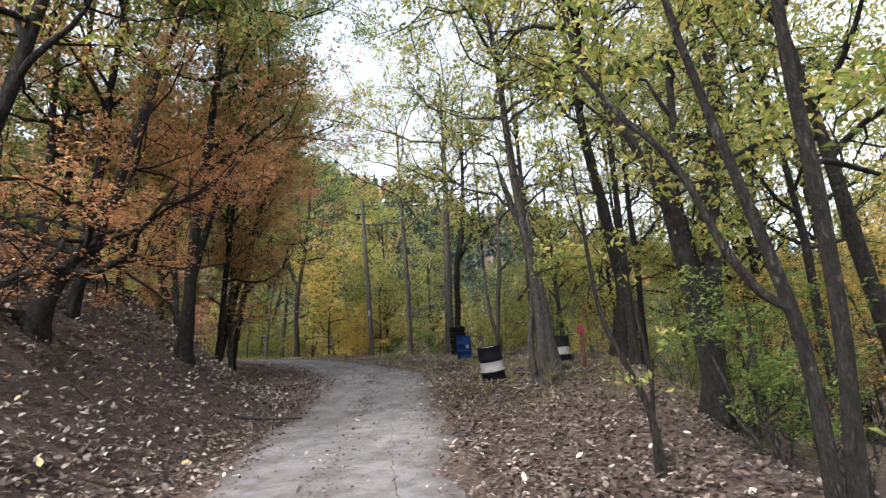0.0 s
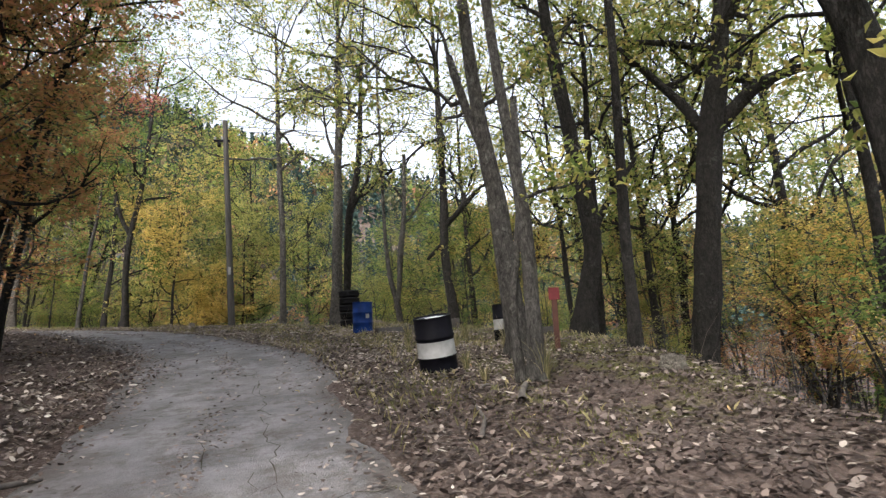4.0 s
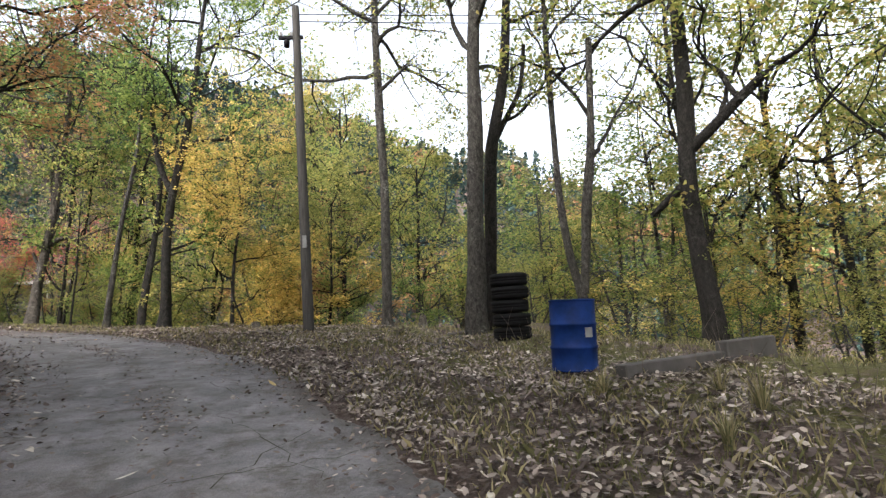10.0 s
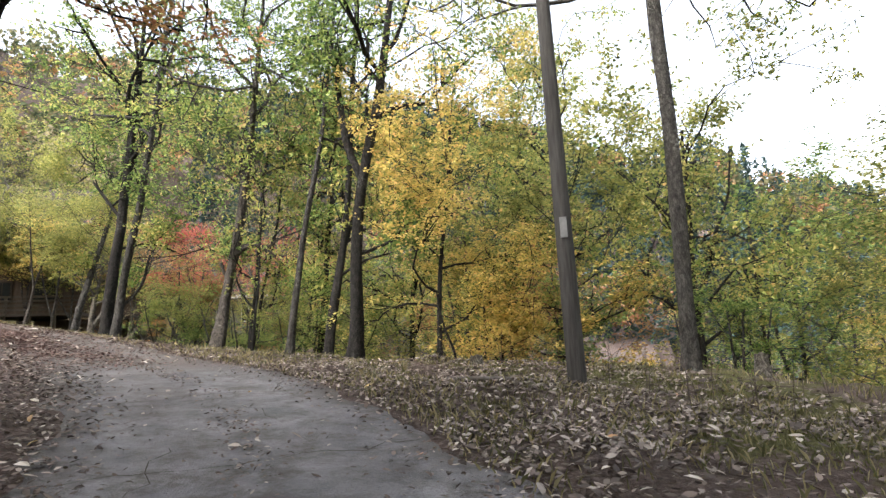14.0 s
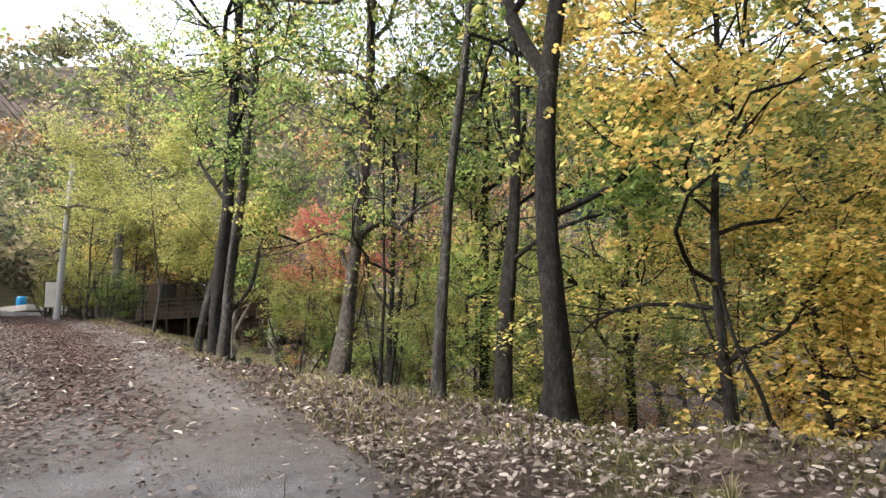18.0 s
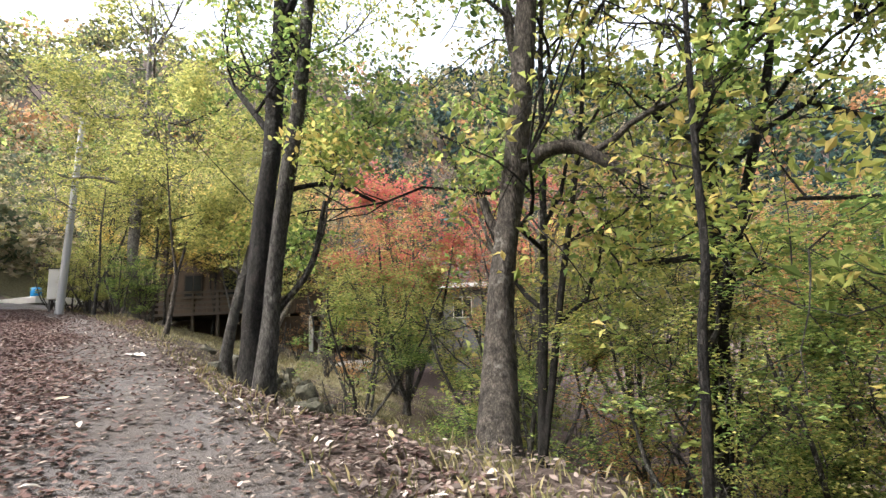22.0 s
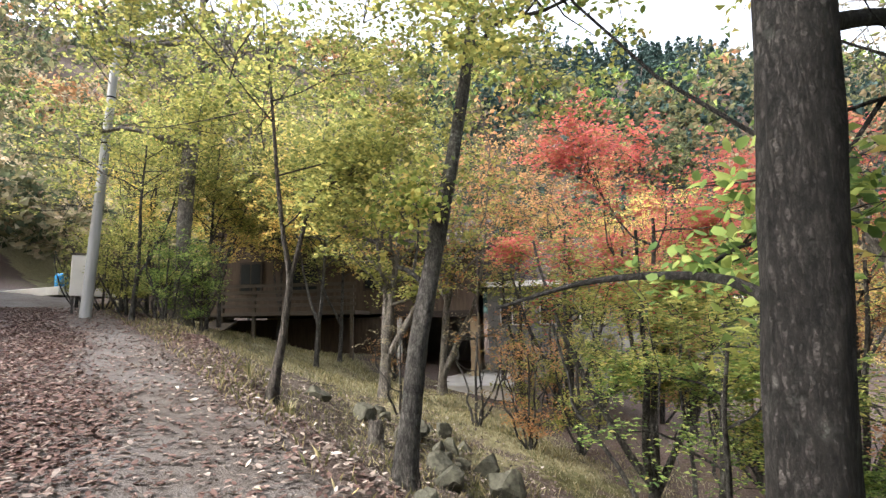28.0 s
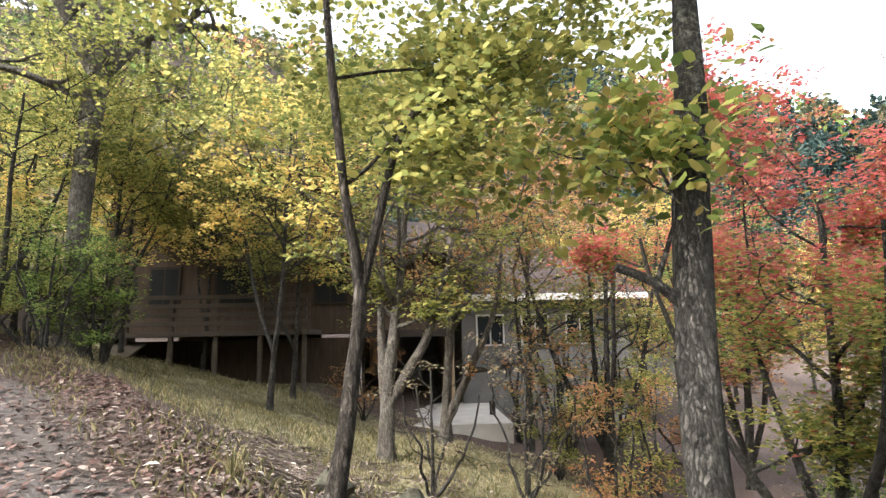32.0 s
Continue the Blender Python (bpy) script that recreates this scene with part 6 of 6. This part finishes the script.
stick([(-0.1, 27.2, 0.05), (-0.45, 26.4, 0.06), (-0.72, 25.4, 0.06), (-0.56, 24.6, 0.06), (-0.48, 24.1, 0.04)], 0.036, "old surface root crossing the mossy verge")
stick([(-1.0, 24.9, 0.04), (-0.8, 24.5, 0.06), (-0.5, 24.3, 0.05), (-0.1, 24.0, 0.03)], 0.022, "thin root branching over dry leaves")
stick([(-0.7, 23.7, 0.03), (-1.1, 24.4, 0.06), (-1.6, 25.0, 0.05)], 0.035, "old branch rotting on the verge")
stick([(-5.9, 27.6, 0.04), (-5.2, 27.9, 0.06), (-4.8, 28.1, 0.05)], 0.05, "mossy broken log by the pole")
stick([(-3.6, 9.0, 0.3), (-3.3, 9.8, 0.15), (-2.9, 10.4, 0.05)], 0.035, "dead branch hanging down the bank")


def rock(x, y, size, seed, label="grey mossy boulder on the bank", lift=0.0):
    bm = bmesh.new()
    bmesh.ops.create_icosphere(bm, subdivisions=3, radius=1.0)
    rn = np.random.RandomState(seed + 40)
    planes = [(Vector(w / np.linalg.norm(w)), rn.uniform(0.45, 0.8)) for w in rn.normal(size=(11, 3))]
    for v in bm.verts:
        q = v.co.copy()
        for n_, cut in planes:
            over = v.co.dot(n_) - cut
            if over > 0:
                v.co -= n_ * over
        v.co *= 1 + 0.16 * noise.noise(q * 1.1 + Vector((seed * 3.1, 0, 0))) + 0.07 * noise.noise(q * 3.7 + Vector((0, seed, 0)))
    ob = part("boulder", bm, M_ROCK, None, "")
    ob.matrix_basis = pose(x, y, float(land(x, y)) + size * 0.3 + lift, seed * 37, seed * 11, seed * 71) @ Matrix.Diagonal((size, size * 0.8, size * 0.75, 1))
    return tagged(ob, label, "boulder", "boulders on the bank")


M_ROCK = plain_material("mossy_rock", (0.068, 0.066, 0.05), 0.9, vary=0.6, scale=3.5, bump=0.6)
rk = np.random.RandomState(9)
for k in range(38):
    s = rk.uniform(42.6, 49.5) if k % 4 else rk.uniform(37.5, 43)
    d = -rk.uniform(4.0, 6.0) if k % 4 else -lerp_table(s, EDGE) - rk.uniform(0.5, 2.8)
    x, y = beside(s, d)
    rock(x, y, rk.uniform(0.1, 0.3) * (0.8 if k % 3 else 1.15), k)
for k, (x, y, size) in enumerate([(-22.3, 37.9, 0.42), (-21.6, 37.5, 0.36), (-22.9, 38.4, 0.34), (-24.9, 37.7, 0.32), (-25.6, 37.2, 0.3), (-24.1, 38.1, 0.3), (-23.0, 37.3, 0.3)]):
    rock(x, y, size, 60 + k, "moss-topped grey boulder in the gully below the lane")


def wire(a, b, sag, label, r=0.012):
    u = np.linspace(0, 1, 14)
    p = np.array(a) + (np.array(b) - np.array(a)) * u[:, None]
    p[:, 2] -= sag * 4 * u * (1 - u)
    me = quick_mesh("overhead_wire", *tube(p, np.full(14, r), 5), M_BLACK, True)
    tagged(part_mesh("overhead_wire", me), label, "wire", "overhead wires")


lt = float(land(-34.8, 36.9))
for k, h in enumerate((8.2, 7.9, 7.6)):
    wire((-34.7, 37.1, lt + h - 0.8), (-9.0 + 0.3 * k, 18.0, 14.5 - 0.4 * k), 0.6, "thin black overhead wire from the leaning pole")
pt = float(land(-4.1, 27.8))
wire((-4.1, 27.82, pt + 8.2), (30, 24, 8.6), 0.5, "thin black overhead wire above the slope")
wire((-4.1, 27.82, pt + 8.0), (30, 24, 8.3), 0.5, "thin black overhead wire above the slope")


# ---- tufts of tall dry grass ----
def tuft(x, y, n, tall, seed, label="tuft of tall dry grass with drooping tips"):
    rng = np.random.RandomState(seed)
    pieces = []
    for _ in range(n):
        a, out, h = rng.uniform(0, 6.283), rng.uniform(0.1, 0.55) * tall, tall * rng.uniform(0.5, 1.1)
        u = np.linspace(0, 1, 6)[:, None]
        q = np.array([math.cos(a), math.sin(a), 0])
        p = q * (0.05 * rng.uniform(0, 1) + out * u**1.8) + np.array([0, 0, 1]) * h * (u - 0.35 * u**3)
        w = np.array([-math.sin(a), math.cos(a), 0]) * 0.006 * (1.1 - u)
        v = np.concatenate([p - w, p + w])
        f = np.array([[i, i + 1, i + 7, i + 6] for i in range(5)])
        pieces.append((v, f))
    ob = part_mesh("grass_tuft", quick_mesh("grass_tuft", *join(pieces), M_GRASS))
    ob.matrix_basis = pose(x, y, float(land(x, y)) - 0.02)
    return tagged(ob, label, "grass", "tufts of dry grass")


for k, (x, y, n, t) in enumerate([(1.35, 13.5, 60, 0.55), (2.05, 12.2, 90, 0.9), (1.3, 12.4, 50, 0.5), (2.6, 15.2, 70, 0.8), (1.9, 16.2, 70, 0.6), (1.1, 17.3, 60, 0.55), (0.6, 18.4, 50, 0.45), (1.4, 19.2, 60, 0.6), (0.35, 20.2, 60, 0.5), (0.9, 16.0, 45, 0.45), (2.7, 18.4, 80, 0.7), (0.5, 15.3, 45, 0.4), (0.1, 17.0, 35, 0.35), (1.6, 20.2, 60, 0.5), (-7.0, 28.9, 40, 0.35), (-34.0, 41.4, 70, 0.7), (-37.5, 42.2, 80, 0.8), (-23.0, 34.6, 50, 0.4), (-25.5, 35.8, 60, 0.45)]):
    tuft(x, y, n, t, 300 + k)


# ---- twigs, roots, stumps and dry stems ----
def twigs(name, label, seed, n, s_range, d_range, length, mat, keep=lambda s, d: 1.0 + 0 * s):
    """Many small dead twigs lying on the ground."""
    x, y, rng = scatter(seed, n, s_range, d_range, keep)
    a, ln = rng.uniform(0, 6.283, len(x)), length * rng.uniform(0.4, 1.3, len(x))
    pieces = []
    for px_, py_, ang, m in zip(x, y, a, ln):
        u = np.linspace(0, 1, 4)
        qx = px_ + np.cos(ang) * m * u + rng.normal(0, 0.06 * m, 4)
        qy = py_ + np.sin(ang) * m * u + rng.normal(0, 0.06 * m, 4)
        qz = land(qx, qy) + 0.02 + rng.uniform(0, 0.05) * u
        pieces.append(tube(np.stack([qx, qy, qz], 1), (0.004 + 0.008 * m) * np.linspace(1, 0.4, 4), 4))
    tagged(part_mesh(name, quick_mesh(name, *join(pieces), mat, True)), label, "twigs", kind="stuff")


M_TWIG = plain_material("dead_twig_wood", (0.11, 0.09, 0.078), 0.9, vary=0.4, scale=12)
twigs("dead_twigs", "thin dead twigs lying among fallen leaves", 31, 420, (0, 34), (-7, -1.8), 0.45, M_TWIG)
twigs("bank_twigs", "dead twigs scattered on the leafy bank", 32, 260, (2, 20), (1.8, 8), 0.5, M_TWIG)
twigs("gully_brush", "tangle of dead twigs and roots along the gully's edge", 44, 700, (43, 50), (-4.6, -2.6), 0.7, M_TWIG)
twigs("bank_roots", "exposed roots and twigs on the rocky bank", 33, 420, (36, 50), (-6, -1.9), 0.5, M_TWIG)


def stems(name, label, seed, n, s_range, d_range, tall, mat, keep=lambda s, d: 1.0 + 0 * s):
    """Upright dry stems, each slightly bent."""
    x, y, rng = scatter(seed, n, s_range, d_range, keep)
    pieces = []
    for px_, py_ in zip(x, y):
        h, a = tall * rng.uniform(0.4, 1.2), rng.uniform(0, 6.283)
        u = np.linspace(0, 1, 4)
        out = h * rng.uniform(0.05, 0.5)
        p = np.stack([px_ + math.cos(a) * out * u**2, py_ + math.sin(a) * out * u**2, float(land(px_, py_)) - 0.02 + h * u], 1)
        pieces.append(tube(p, (0.003 + 0.004 * h) * np.linspace(1, 0.4, 4), 3))
    tagged(part_mesh(name, quick_mesh(name, *join(pieces), mat, True)), label, "stems", kind="stuff")


stems("dry_bank_stems", "dry upright weed stems along the rocky bank", 34, 800, (36, 54), (-5.5, -2.1), 0.3, M_TWIG)
stems("dry_slope_stems", "dry upright stems on the slope below the verge", 35, 700, (8, 40), (-14, -4.5), 0.7, M_TWIG)
blades("lawn_grass", "short straw-coloured turf below the house lane", 36, 60000, (44, 62), (-11, -3.2), lambda s, d: np.clip(0.55 + 0.5 * np.sin(s * 1.7 + d) * np.sin(d * 1.3), 0.15, 1), 0.07, leaf_material("straw_turf", [(0.0, (0.13, 0.12, 0.05)), (0.5, (0.28, 0.25, 0.13)), (1.0, (0.42, 0.38, 0.25))], 0.3))
blades("moss_tufts", "short yellow-green moss and turf on the verge", 37, 70000, (9, 34), (-7.5, -1.7), lambda s, d: np.clip(wave(s * 1.0, d * 1.0, 3.2, 16) * 1.6, 0, 1), 0.045, leaf_material("yellow_green_moss", [(0.0, (0.0576, 0.0663, 0.014)), (0.5, (0.137, 0.14, 0.0315)), (1.0, (0.216, 0.211, 0.063))], 0.2))


def stump(x, y, r, h, seed, label="broken grey tree stump in the turf"):
    rng = np.random.RandomState(seed)
    a = np.arange(14) * 2 * math.pi / 14
    rings = []
    for z, k in ((-0.15, 1.5), (0.02, 1.25), (0.15, 1.02), (h * 0.6, 0.95), (h, 0.88)):
        jag = rng.uniform(-0.12, 0.12, 14) * h if z == h else 0
        rr_ = r * k * (1 + 0.1 * rng.normal(size=14))
        rings.append(np.stack([np.cos(a) * rr_, np.sin(a) * rr_, np.full(14, z) + jag], 1))
    v = np.concatenate(rings + [np.array([[0, 0, h * 0.85]])])
    f = [(i * 14 + j, i * 14 + (j + 1) % 14, (i + 1) * 14 + (j + 1) % 14, (i + 1) * 14 + j) for i in range(4) for j in range(14)]
    f += [(56 + j, 56 + (j + 1) % 14, 70, 70) for j in range(14)]
    bm = bmesh.new()
    vs = [bm.verts.new(p) for p in v]
    for q in f:
        bm.faces.new([vs[i] for i in dict.fromkeys(q)])
    ob = part("tree_stump", bm, M_BARK_PALE, None, "")
    ob.matrix_basis = pose(x, y, float(land(x, y)))
    tagged(ob, label, "stump", "old stumps")


stump(-23.9, 36.9, 0.12, 0.4, 1)
stump(-23.5, 37.1, 0.09, 0.5, 2)
stump(-1.3, 29.6, 0.11, 0.35, 4, "broken stump at the slope's edge")
stump(3.8, 12.0, 0.15, 0.22, 6, "low dark stump at the slope's edge")
stump(-6.0, 30.2, 0.13, 0.2, 5, "low mossy stump on the verge")


# ---- cracks in the lane ----
M_CRACK = plain_material("dark_soil_in_cracks", (0.045, 0.042, 0.026), 0.95, vary=0.4, scale=20)
rc = np.random.RandomState(77)


def crack(s0, d0, s1, d1, width):
    """A jagged soil-filled crack between two places on the lane."""
    n = max(6, int(math.hypot(s1 - s0, d1 - d0) / 0.15))
    u = np.linspace(0, 1, n)
    ss = s0 + (s1 - s0) * u + rc.normal(0, 0.05, n)
    dd = d0 + (d1 - d0) * u + rc.normal(0, 0.035, n)
    pts = np.array([beside(a, b) for a, b in zip(ss, dd)])
    t = np.gradient(pts, axis=0)
    t /= np.linalg.norm(t, axis=1)[:, None] + 1e-9
    w = width * rc.uniform(0.3, 1.0, n)[:, None]
    side = np.stack([-t[:, 1], t[:, 0]], 1) * w
    e = np.concatenate([pts - side, pts + side])
    z = land(e[:, 0], e[:, 1]) + 0.036
    f = np.array([[i, i + 1, n + i + 1, n + i] for i in range(n - 1)])
    part_mesh("crack", quick_mesh("crack", np.column_stack([e, z]), f, M_CRACK), bpy.data.objects["road"])


for s in np.arange(3.0, 30, 3.1):
    crack(s, -1.35, s + rc.uniform(-0.25, 0.25), 1.35, 0.007)
for s in np.arange(2.5, 30, 2.6):
    d = rc.uniform(-1.0, 0.9)
    crack(s, d, s + rc.uniform(0.8, 2.4), d + rc.uniform(-0.5, 0.5), 0.005)
for s, d in ((14.2, -0.7), (15.0, 0.3), (16.4, -0.5), (17.1, 0.5), (18.2, -0.2), (6.2, -0.4), (8.4, 0.3)):
    crack(s, d, s + rc.uniform(0.3, 0.9), d + rc.choice([-0.8, 0.7]), 0.006)
crack(2.6, -0.75, 9.5, -0.6, 0.006)
crack(9.5, -0.6, 15.0, -0.35, 0.006)
blades("joint_grass", "small tufts of grass growing in the lane's joints", 41, 9000, (6, 30), (-1.4, 1.4), lambda s, d: np.exp(-((s % 3.1 - 3.0 % 3.1) / 0.07) ** 2) * 0.8 + np.exp(-((d + 0.5) / 0.12) ** 2) * 0.25 * (np.sin(s * 1.1) > 0.1), 0.05, M_GRASS)
litter("middle_strip_leaves", "leaf crumbs and moss gathered along the lane's middle", 38, 9000, (4, 34), (-0.5, 0.6), lambda s, d: np.exp(-(d / 0.2) ** 2) * (0.3 + 0.7 * (np.sin(s * 1.3) > 0)), 0.045, M_LITTER, 0.025)
litter("lane_edge_leaves", "dry leaf crumbs along the edges of the lane", 39, 34000, (-3, 50), (-2.2, 2.2), lambda s, d: np.clip((np.abs(d) - 0.55) / 1.0, 0.02, 0.8), 0.05, M_LITTER, 0.025)
